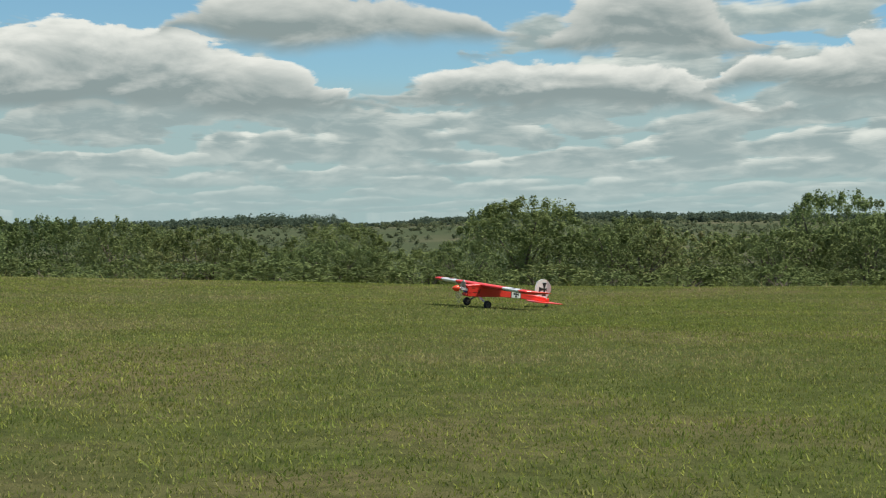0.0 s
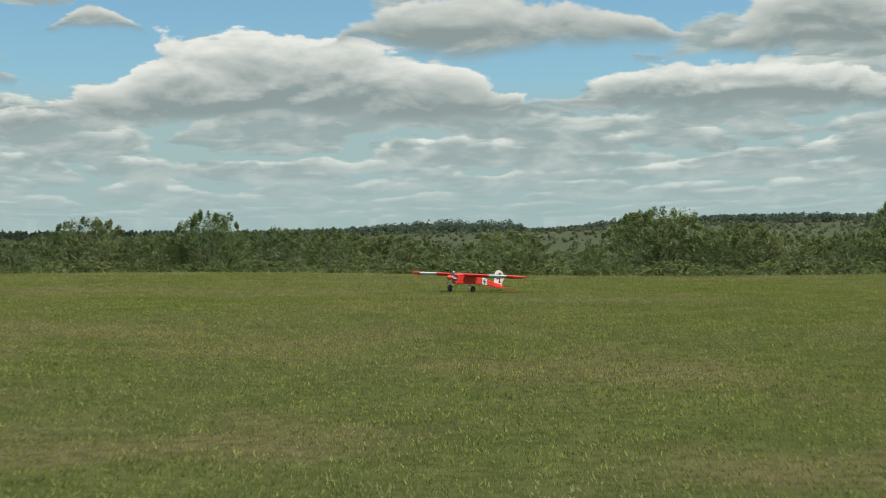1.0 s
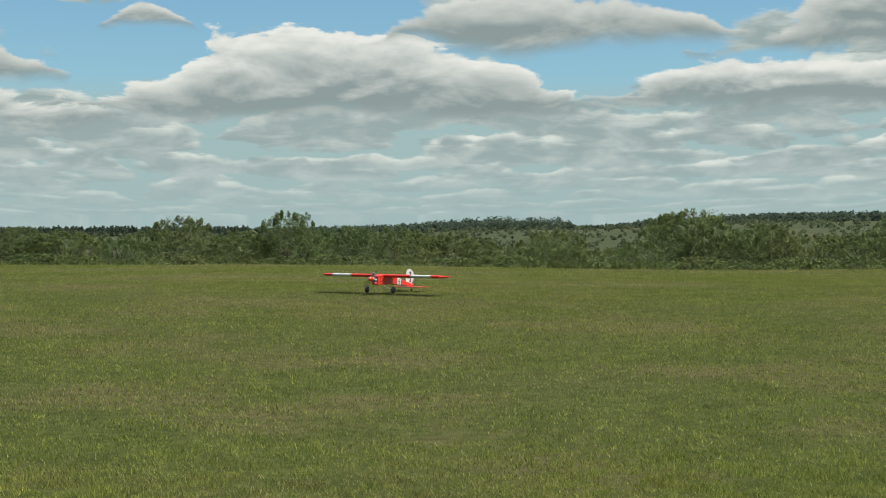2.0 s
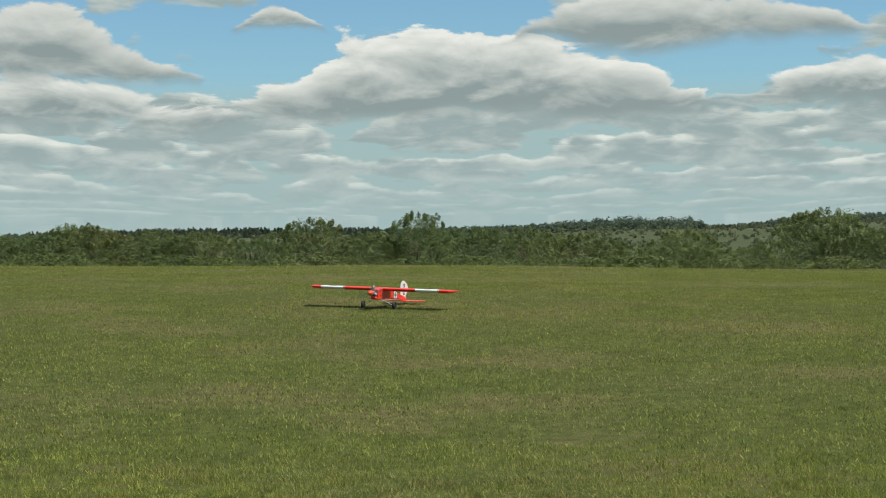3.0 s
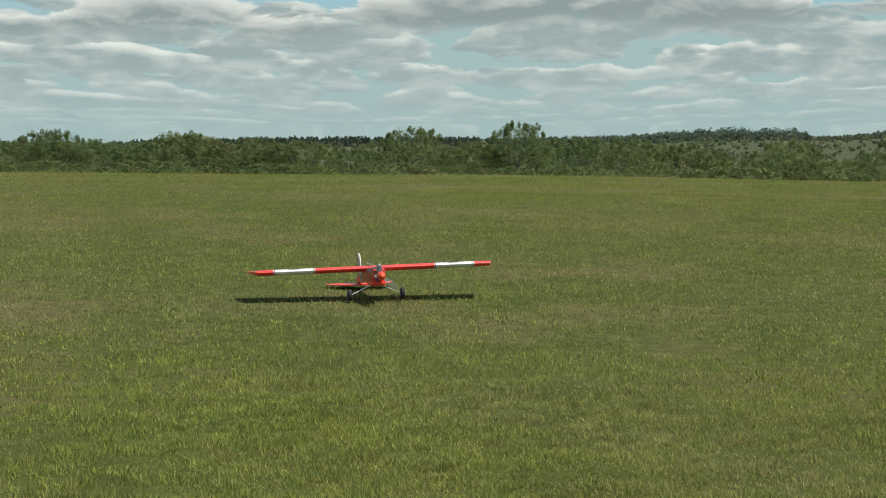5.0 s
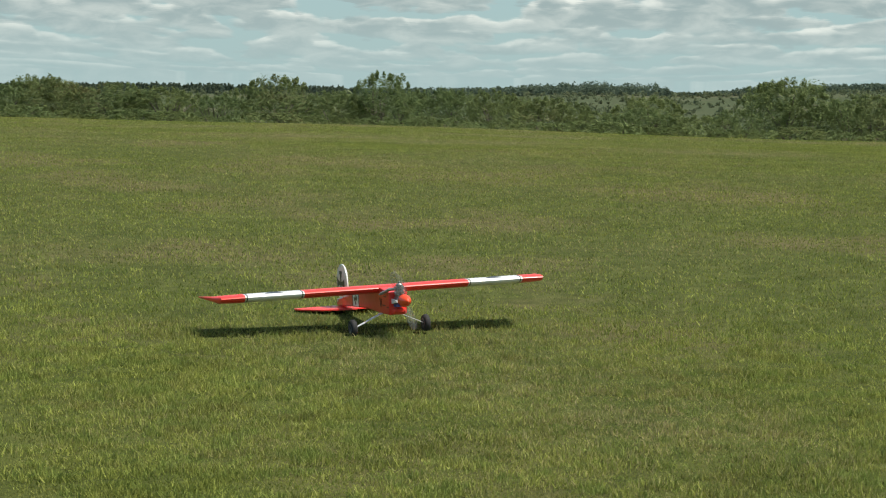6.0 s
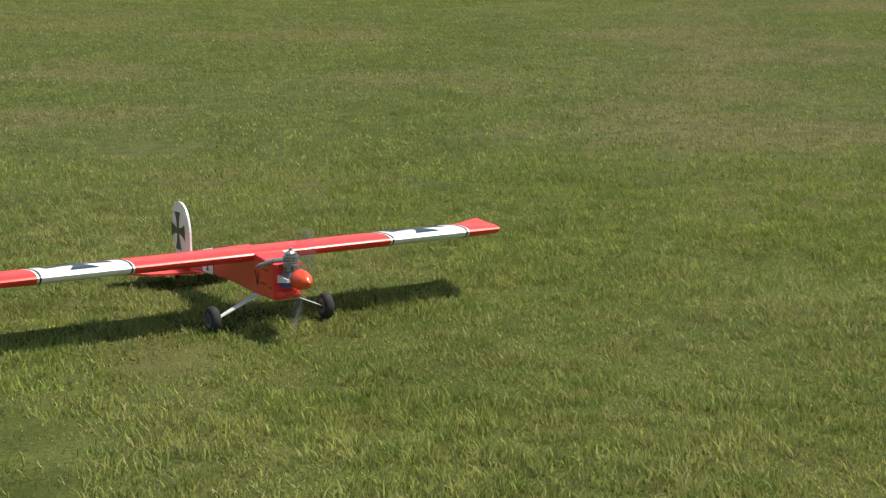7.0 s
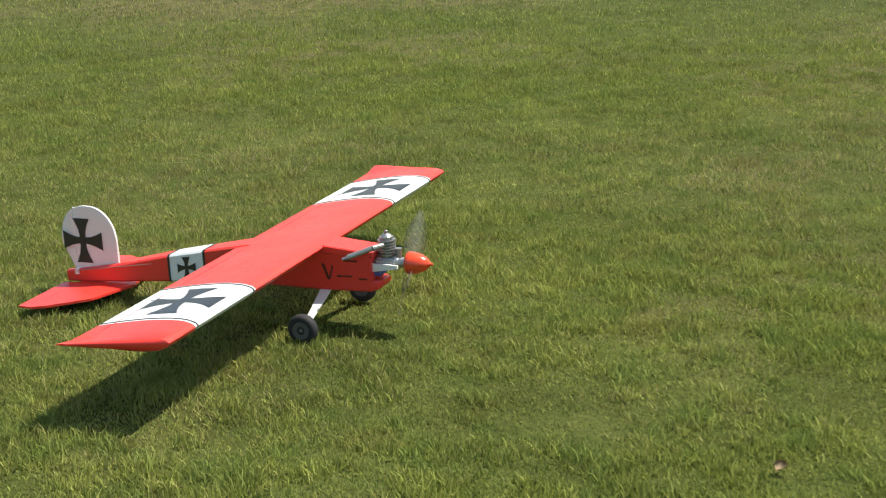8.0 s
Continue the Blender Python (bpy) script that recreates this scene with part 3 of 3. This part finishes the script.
def cross_mesh(place, arm, half_in, half_out, mat, name, parent, label="", thick=0.0012):
    """A cross with flared arms laid on a surface; place(u, v) gives the point and its normal."""
    bm = bmesh.new()
    n = 8

    def flare(t):
        return half_in + (half_out - half_in) * t ** 1.8

    cells = []
    for k in range(4):
        c, s = [(1, 0), (0, 1), (-1, 0), (0, -1)][k]
        rows = []
        for i in range(n + 1):
            t = i / n
            d, w = half_in + (arm - half_in) * t, flare(t)
            rows.append([(c * d - s * w * q, s * d + c * w * q) for q in (-1, 0, 1)])
        cells.append(rows)
    centre = [[(u * half_in, v * half_in) for v in (-1, 0, 1)] for u in (-1, 0, 1)]
    for rows in cells + [centre]:
        grid = [[bm.verts.new(Vector(place(u, v)[0]) + Vector(place(u, v)[1]) * thick) for u, v in row] for row in rows]
        for a, b in zip(grid[:-1], grid[1:]):
            for i in range(2):
                bm.faces.new((a[i], a[i + 1], b[i + 1], b[i]))
    bmesh.ops.remove_doubles(bm, verts=bm.verts[:], dist=1e-5)
    return part(name, bm, mat, parent, label)


def lathe(profile, sides=24, axis="x"):
    """Turned solid from (along, radius) pairs."""
    bm = bmesh.new()
    rings = []
    for d, r in profile:
        ring = []
        for i in range(sides):
            u = i * 2 * math.pi / sides
            c, s = r * math.cos(u), r * math.sin(u)
            ring.append(bm.verts.new((d, c, s) if axis == "x" else ((c, d, s) if axis == "y" else (c, s, d))))
        rings.append(ring)
    for a, b in zip(rings[:-1], rings[1:]):
        for i in range(sides):
            bm.faces.new((a[i], a[(i + 1) % sides], b[(i + 1) % sides], b[i]))
    bm.faces.new(rings[0]), bm.faces.new(rings[-1])
    return bm


def box_loft(stations, bevel=0.006):
    """A box-like body from (x, half width, bottom z, top z) stations, with softened edges."""
    bm = bmesh.new()
    rings = []
    for x, w, lo, hi in stations:
        b = min(bevel, w * 0.4, (hi - lo) * 0.3)
        pts = [(w - b, lo), (w, lo + b), (w, hi - b), (w - b, hi), (-w + b, hi), (-w, hi - b), (-w, lo + b), (-w + b, lo)]
        rings.append([bm.verts.new((x, y, z)) for y, z in pts])
    for a, b in zip(rings[:-1], rings[1:]):
        for i in range(8):
            bm.faces.new((a[i], a[(i + 1) % 8], b[(i + 1) % 8], b[i]))
    bm.faces.new(rings[0]), bm.faces.new(rings[-1][::-1])
    return bm


def slab(outline, axis, lo, hi, bevel=0.0):
    """A flat plate from an outline in two axes, extruded along the third."""
    bm = bmesh.new()

    def at(p, d):
        return {"x": (d, p[0], p[1]), "y": (p[0], d, p[1]), "z": (p[0], p[1], d)}[axis]

    a, b = [bm.verts.new(at(p, lo)) for p in outline], [bm.verts.new(at(p, hi)) for p in outline]
    bm.faces.new(a), bm.faces.new(b[::-1])
    n = len(a)
    for i in range(n):
        bm.faces.new((a[i], a[(i + 1) % n], b[(i + 1) % n], b[i]))
    if bevel:
        bmesh.ops.bevel(bm, geom=[e for e in bm.edges if len(e.link_faces) == 2 and abs(e.calc_face_angle(0)) > 1.0], offset=bevel, segments=2, affect="EDGES")
    return bm


def tube(points, radius, sides=8):
    bm = bmesh.new()
    for a, b in zip(points[:-1], points[1:]):
        limb(bm, a, b, radius, radius, sides)
    return bm


def fuselage_at(x):
    """Half width, bottom and top of the fuselage at x."""
    xs = [-0.97, -0.775, -0.54, -0.27, 0.0, 0.155]
    return (float(np.interp(x, xs, [0.012, 0.026, 0.038, 0.048, 0.05, 0.05])), float(np.interp(x, xs, [0.070, 0.084, 0.105, 0.122, 0.118, 0.122])),
            float(np.interp(x, xs, [0.108, 0.142, 0.195, 0.245, 0.248, 0.240])))


def make_aeroplane():
    plane = new("model_aeroplane")
    tagged(plane, "red and white radio-controlled model aeroplane with black crosses taxiing on grass", "model aeroplane")

    def body(xs, mat, name, parent, label="", grow=0.0):
        st = []
        for x in xs:
            w, lo, hi = fuselage_at(x)
            st.append((x, w + grow, lo - grow, hi + grow))
        return part(name, box_loft(st), mat, parent, label)

    fus = body([-0.97, -0.88, -0.775, -0.68, -0.56], M_RED, "fuselage", plane, "slim red box fuselage")
    body([-0.42, -0.36, -0.27, -0.13, 0.0, 0.10, 0.155], M_RED, "fuselage_front", plane)
    band = body([-0.56, -0.49, -0.42], M_WHITE, "fuselage_band", plane, "white band with a black cross", 0.0005)
    for x in (-0.557, -0.423):
        body([x - 0.004, x + 0.004], M_BLACK, "band_edge", band, "", 0.0015)
    for side in (-1, 1):
        def on_side(u, v, side=side):
            x = -0.49 + u
            w, lo, hi = fuselage_at(x)
            return (x, side * (w + 0.0008), (lo + hi) / 2 + v), (0, side, 0)
        cross_mesh(on_side, 0.035, 0.006, 0.016, M_BLACK, "cross", band, "black cross")
        # lettering on the nose: a V and lines too small to read
        w = 0.0508
        for pts in (((-0.005, 0.205), (0.004, 0.205), (0.020, 0.155), (0.012, 0.155)), ((0.016, 0.155), (0.021, 0.155), (0.034, 0.200), (0.029, 0.200))):
            part("lettering", slab(pts, "y", side * w, side * (w + 0.001)), M_GOLD, fus, "dark red lettering")
        for x0, x1, z0 in ((0.045, 0.065, 0.165), (0.068, 0.095, 0.166), (0.118, 0.145, 0.160), (0.07, 0.115, 0.215)):
            part("lettering", slab(((x0, z0), (x1, z0), (x1, z0 + 0.005), (x0, z0 + 0.005)), "y", side * w, side * (w + 0.001)), M_GOLD, fus)
    part("front_deck", box_loft([(0.004, 0.054, 0.236, 0.262), (0.168, 0.052, 0.232, 0.246)], 0.003), M_RED, plane)

    # wing
    wing = new("wing")
    wing.parent = plane
    tx = LE_X - CHORD
    wing_slice([(-0.477, LE_X, tx, 1), (-0.2, LE_X, tx, 1), (0, LE_X, tx, 1), (0.2, LE_X, tx, 1), (0.477, LE_X, tx, 1)], M_RED, "wing_centre", wing, "glossy red wing centre")
    for side in (-1, 1):
        p = wing_slice([(side * 0.477, LE_X, tx, 1), (side * 0.65, LE_X, tx, 1), (side * 0.804, LE_X, tx, 1)], M_WHITE, "wing_panel", wing, "white wing panel with a black cross")
        for y in (0.487, 0.793):
            wing_slice([(side * (y - 0.003), LE_X, tx, 1), (side * (y + 0.003), LE_X, tx, 1)], M_BLACK, "pinstripe", p, "black pinstripe", 0.0012)
        wing_slice([(side * 0.804, LE_X, tx, 1), (side * 0.88, LE_X, tx, 0.96), (side * 0.934, LE_X - 0.002, tx, 0.86), (side * 0.942, LE_X - 0.030, tx, 0.70), (side * 0.968, LE_X - 0.140, tx, 0.42), (side * 0.998, LE_X - 0.268, tx - 0.002, 0.12)],
                   M_RED, "wing_tip", wing, "raked red wing tip")

        def on_wing(u, v, side=side):
            s = 0.45 - u / CHORD
            y = side * (0.640 + v)
            return (LE_X - CHORD * s, y, wing_z(s)), (0, 0, 1)
        cross_mesh(on_wing, 0.112, 0.017, 0.050, M_BLACK, "cross", p, "black cross")
        # aileron: a shut line and a horn below
        part("aileron_gap", slab(((tx + 0.0535, side * 0.10), (tx + 0.055, side * 0.10), (tx + 0.055, side * 0.90), (tx + 0.0535, side * 0.90)), "z", wing_z(1 - 0.054 / CHORD) - 0.002, wing_z(1 - 0.054 / CHORD) + 0.0006), M_SEAM, wing)
        for y in (0.30, 0.60):
            horn = part("servo_horn", slab(((-0.11, 0.245), (-0.085, 0.245), (-0.09, 0.222), (-0.10, 0.222)), "y", side * y - 0.004, side * y + 0.004), M_RUBBER, wing, "small black servo horn")
            part("pushrod", tube([(-0.098, side * y, 0.226), (tx + 0.04, side * y, 0.244)], 0.0018, 5), M_STEEL, horn)

    # tail
    half_tail = 0.289
    stab = part("stabiliser", slab(((-0.717, 0.0), (-0.772, 0.17), (-0.877, half_tail - 0.02), (-0.917, half_tail), (-0.917, -half_tail), (-0.877, -half_tail + 0.02), (-0.772, -0.17)), "z", 0.066, 0.074, 0.002), M_RED, plane, "red tailplane")
    for side in (-1, 1):
        part("elevator", slab(((-0.920, side * 0.02), (-0.920, side * half_tail), (-0.967, side * (half_tail - 0.004)), (-0.972, side * 0.03)), "z", 0.067, 0.073, 0.0015), M_RED, stab)
    outline = []
    for i in range(30):                                  # rounded fin, widest where its leading edge meets the fuselage
        u = math.radians(-50 + i * 232 / 29)
        c, s = math.cos(u), math.sin(u)
        fore = 0.108 if s > 0 else 0.108 / max(c, 0.3)
        outline.append((-0.877 + (fore if c > 0 else 0.108) * math.copysign(abs(c) ** 0.9 if s > 0 or c < 0 else abs(c), c),
                        0.205 + (0.124 if s > 0 else 0.122) * math.copysign(abs(s) ** 0.92, s)))
    front = [p for p in outline if p[0] > -0.927]
    rear = [p for p in outline if p[0] <= -0.927]
    cut = [(-0.927, front[-1][1]), (-0.927, front[0][1] if front[0][1] < 0.16 else 0.10)]
    fin = part("fin", slab(front + cut, "y", -0.004, 0.004, 0.0015), M_WHITE, plane, "round white fin with a black cross")
    swing = [(x + 0.928, z) for x, z in [(-0.929, rear[0][1])] + rear + [(-0.929, 0.098)]]
    rudder = part("rudder", slab(swing, "y", -0.0036, 0.0036, 0.0012), M_WHITE, fin, "white rudder swung to steer")
    rudder.location = (-0.928, 0, 0)
    for side in (-1, 1):
        def on_fin(u, v, side=side):
            return (-0.897 + u, side * 0.0045, 0.212 + v), (0, side, 0)
        cross_mesh(on_fin, 0.075, 0.011, 0.032, M_BLACK, "cross", fin, "black cross")
    part("rudder_horn", slab(((-0.932, 0.100), (-0.917, 0.100), (-0.920, 0.118), (-0.929, 0.118)), "y", -0.022, 0.022), M_ALU, fin)
    for side in (-1, 1):
        part("control_cable", tube([(-0.922, side * 0.02, 0.112), (-0.62, side * 0.04, 0.16)], 0.0012, 5), M_STEEL, fin)
    tail = part("tail_wheel", lathe([(-0.007, 0.012), (-0.005, 0.018), (0.005, 0.018), (0.007, 0.012)], 14, "y"), M_RUBBER, plane, "tiny black tail wheel")
    tail.location = (-0.947, 0, 0.022)
    part("tail_spring", tube([(-0.902, 0, 0.075), (-0.937, 0, 0.06), (-0.947, 0, 0.022)], 0.0022, 6), M_STEEL, plane)

    # undercarriage
    for side in (-1, 1):
        leg = slab(((0.0, 0.0), (0.036, 0.0), (0.027, 1.0), (0.008, 1.0)), "y", -0.0017, 0.0017)
        for v in leg.verts:
            k = v.co.z
            a, b = Vector((0.0, side * 0.042, 0.120)), Vector((0.0, side * 0.195, 0.050))
            v.co = a.lerp(b, k) + Vector((v.co.x - 0.018, 0, 0)) + Vector((0, v.co.y * 0.4 * side, v.co.y))
        part("undercarriage_leg", leg, M_ALU, plane, "bare aluminium undercarriage leg")
        part("axle", tube([(0, side * 0.190, 0.047), (0, side * 0.229, 0.047)], 0.003, 8), M_STEEL, plane)

    # engine, silencer, spinner
    eng = part("engine", lathe([(0.165, 0.020), (0.175, 0.024), (0.235, 0.024), (0.245, 0.017), (0.262, 0.014), (0.268, 0.010)], 18), M_STEEL, plane, "dark metal glow engine")
    eng.location = (0, 0, 0.208)
    for i in range(7):
        z = 0.024 + i * 0.0085
        r = 0.028 if i < 6 else 0.022
        f = part("cooling_fin", lathe([(z, r), (z + 0.004, r)], 14, "z"), M_STEEL, eng)
        f.location = (0.205, 0, 0)
    barrel = part("cylinder", lathe([(0.0, 0.018), (0.080, 0.018), (0.088, 0.010)], 14, "z"), M_STEEL, eng)
    barrel.location = (0.205, 0, 0)
    plug = part("glow_plug", lathe([(0.0, 0.006), (0.008, 0.006), (0.010, 0.003)], 8, "z"), M_STEEL, eng)
    plug.location = (0.205, 0, 0.088)
    carb = part("carburettor", lathe([(0.0, 0.009), (0.022, 0.009), (0.026, 0.012)], 12, "z"), M_STEEL, eng)
    carb.location = (0.243, 0, 0.018)
    sil = part("silencer", tube([(0.205, -0.024, 0.266), (0.180, -0.050, 0.262), (0.108, -0.074, 0.236)], 0.0085, 12), M_PIPE, plane, "silver silencer pipe")
    part("silencer_tip", tube([(0.110, -0.0733, 0.2367), (0.092, -0.079, 0.230)], 0.005, 10), M_STEEL, sil)
    for side in (-1, 1):
        part("engine_mount", slab(((0.164, 0.182), (0.250, 0.196), (0.250, 0.206), (0.164, 0.210)), "y", side * 0.026, side * 0.036, 0.002), M_ALU, plane, "white-metal engine mount")
    part("chin_block", box_loft([(0.166, 0.046, 0.123, 0.156), (0.186, 0.040, 0.128, 0.156), (0.200, 0.026, 0.140, 0.156)], 0.006), M_RED, plane)
    part("firewall", box_loft([(0.1655, 0.049, 0.124, 0.236), (0.1685, 0.049, 0.124, 0.236)], 0.004), M_RED, plane)
    part("fuel_tank_nose", box_loft([(0.168, 0.024, 0.164, 0.184), (0.188, 0.020, 0.166, 0.182)], 0.004), M_BLUE, plane, "blue plastic part behind the engine")
    prof = [(0.270, 0.030), (0.274, 0.035)] + [(0.274 + 0.070 * u, 0.035 * math.sqrt(max(0.0, 1 - u ** 1.9))) for u in (0.15, 0.3, 0.45, 0.6, 0.75, 0.88, 0.95)] + [(0.345, 0.005), (0.352, 0.003)]
    spin = part("spinner", lathe(prof, 24), M_SPIN, plane, "orange-red pointed spinner", True)
    spin.location = (0, 0, 0.208)
    for ob in plane.children:                            # the nose parts sit against the firewall
        if ob.name.split(".")[0] in ("engine", "silencer", "engine_mount", "chin_block", "firewall", "fuel_tank_nose", "spinner"):
            ob.location.x -= 0.011

    prop = new("propeller")
    prop.parent = plane
    prop.location = (0.268, 0, 0.208)
    for side in (-1, 1):
        bm = bmesh.new()
        rings = []
        for i in range(9):
            u = i / 8
            rr = 0.018 + 0.152 * u
            ch = (0.018 + 0.022 * math.sin(math.pi * min(1, u * 1.05) ** 0.8)) * (1 if u < 0.9 else 0.6)
            tw = radians(50 - 36 * u)
            ring = []
            for cx, cz in ((-ch, 0), (0, 0.0022), (ch, 0), (0, -0.0015)):
                ring.append(bm.verts.new((cx * math.sin(tw) + cz * math.cos(tw), side * (cx * math.cos(tw) - cz * math.sin(tw)), side * rr)))
            rings.append(ring)
        for a, b in zip(rings[:-1], rings[1:]):
            for i in range(4):
                bm.faces.new((a[i], a[(i + 1) % 4], b[(i + 1) % 4], b[i]))
        bm.faces.new(rings[0]), bm.faces.new(rings[-1])
        part("blade", bm, M_PROP, prop, "grey propeller blade", True)

    wheels = []
    for side in (-1, 1):
        wheel = new("wheel")
        wheel.parent = plane
        wheel.location = (0.0, side * 0.212, 0.047)
        tyre = [(-0.016, 0.026), (-0.017, 0.034), (-0.015, 0.041), (-0.009, 0.0462), (0.0, 0.0475), (0.009, 0.0462), (0.015, 0.041), (0.017, 0.034), (0.016, 0.026)]
        part("tyre", lathe(tyre, 28, "y"), M_RUBBER, wheel, "black foam tyre", True)
        part("hub", lathe([(-0.015, 0.0275), (-0.0185, 0.0265), (-0.0175, 0.020), (-0.015, 0.008), (-0.020, 0.006), (0.020, 0.006), (0.015, 0.008), (0.0175, 0.020), (0.0185, 0.0265), (0.015, 0.0275)], 20, "y"), M_HUB, wheel, "dark grey hub")
        wheels.append(wheel)
    return plane, prop, wheels, rudder


plane, prop, wheels, rudder = make_aeroplane()


# ---- small things on the turf ----
def make_dead_leaf(x, y, turn, size):
    bm = bmesh.new()
    n = 7
    rows = []
    for i in range(n):
        u = i / (n - 1)
        w = 0.42 * math.sin(math.pi * u) ** 0.8 + 0.02
        rows.append([bm.verts.new(((u - 0.5) * size, q * w * size, 0.030 + size * (0.25 * q * q + 0.18 * u * u))) for q in (-1, 0, 1)])
    for a, b in zip(rows[:-1], rows[1:]):
        for i in range(2):
            bm.faces.new((a[i], a[i + 1], b[i + 1], b[i]))
    bmesh.ops.solidify(bm, geom=bm.faces[:], thickness=0.0012)
    ob = part("dead_leaf", bm, M_DRY, None, "", True)
    ob.matrix_world = pose(x, y, float(ground_z(x, y)) - 0.012, 6, -4, turn)
    tagged(ob, "curled brown dead leaf lying on the grass", "leaf")


make_dead_leaf(2.234, 1.355, 25, 0.038)


def motions():
    # seconds, x, y, roll, nose up, heading
    taxi = [
        (0.0, 5.03, 33.30, -3.13, 1.60, 201.0),
        (0.3, 4.34, 33.90, -3.20, 2.60, 212.0),
        (0.5, 3.87, 33.75, -3.28, 3.75, 219.6),
        (0.8, 3.05, 31.20, -2.00, 2.60, 223.8),
        (1.0, 2.44, 28.80, -1.27, 1.99, 226.7),
        (1.2, 1.78, 25.55, -1.10, 1.60, 229.4),
        (2.5, -0.79, 21.98, -0.35, -0.10, 247.19),
        (3.0, -1.67, 20.22, -1.79, -0.01, 253.18),
        (3.5, -2.29, 18.26, -0.18, -1.31, 264.61),
        (4.0, -2.49, 16.25, 2.83, -0.03, 275.50),
        (4.5, -2.32, 14.33, 1.35, 0.48, 282.71),
        (6.0, -0.44, 8.71, 2.52, 2.32, 291.42),
        (6.5, 0.17, 7.01, 0.84, 0.84, 285.37),
        (6.8, 0.48, 6.01, -0.81, 1.90, 283.38),
        (7.0, 0.67, 5.39, 0.19, 1.00, 285.72),
        (7.3, 0.98, 4.55, -0.22, 0.74, 290.87),
        (7.5, 1.21, 4.04, -0.40, 0.50, 295.11),
        (7.8, 1.58, 3.37, -0.34, 2.56, 300.17),
        (8.0, 1.85, 2.95, 0.31, 1.80, 307.64),
    ]
    walk(plane, [(t, pose(x, y, float(ground_z(x, y)) + 0.004, roll, -up, head)) for t, x, y, roll, up, head in taxi])
    steer = [(0.0, 28), (1.0, 28), (2.5, 33), (3.5, 24), (4.0, 16), (4.5, 8), (6.0, 0), (6.5, 2), (7.0, 6), (7.5, 8), (8.0, 8)]
    walk(rudder, [(t, pose(-0.928, 0, 0, 0, 0, -a)) for t, a in steer])
    n = frame(8.0)
    walk(prop, [(i / FPS, pose(0.268, 0, 0.208, 20 + 83 * i, 0, 0)) for i in range(n)])
    for w, side in zip(wheels, (-1, 1)):
        walk(w, [(i / FPS, pose(0.0, side * 0.212, 0.047, 0, 77 * i, 0)) for i in range(n)])


motions()
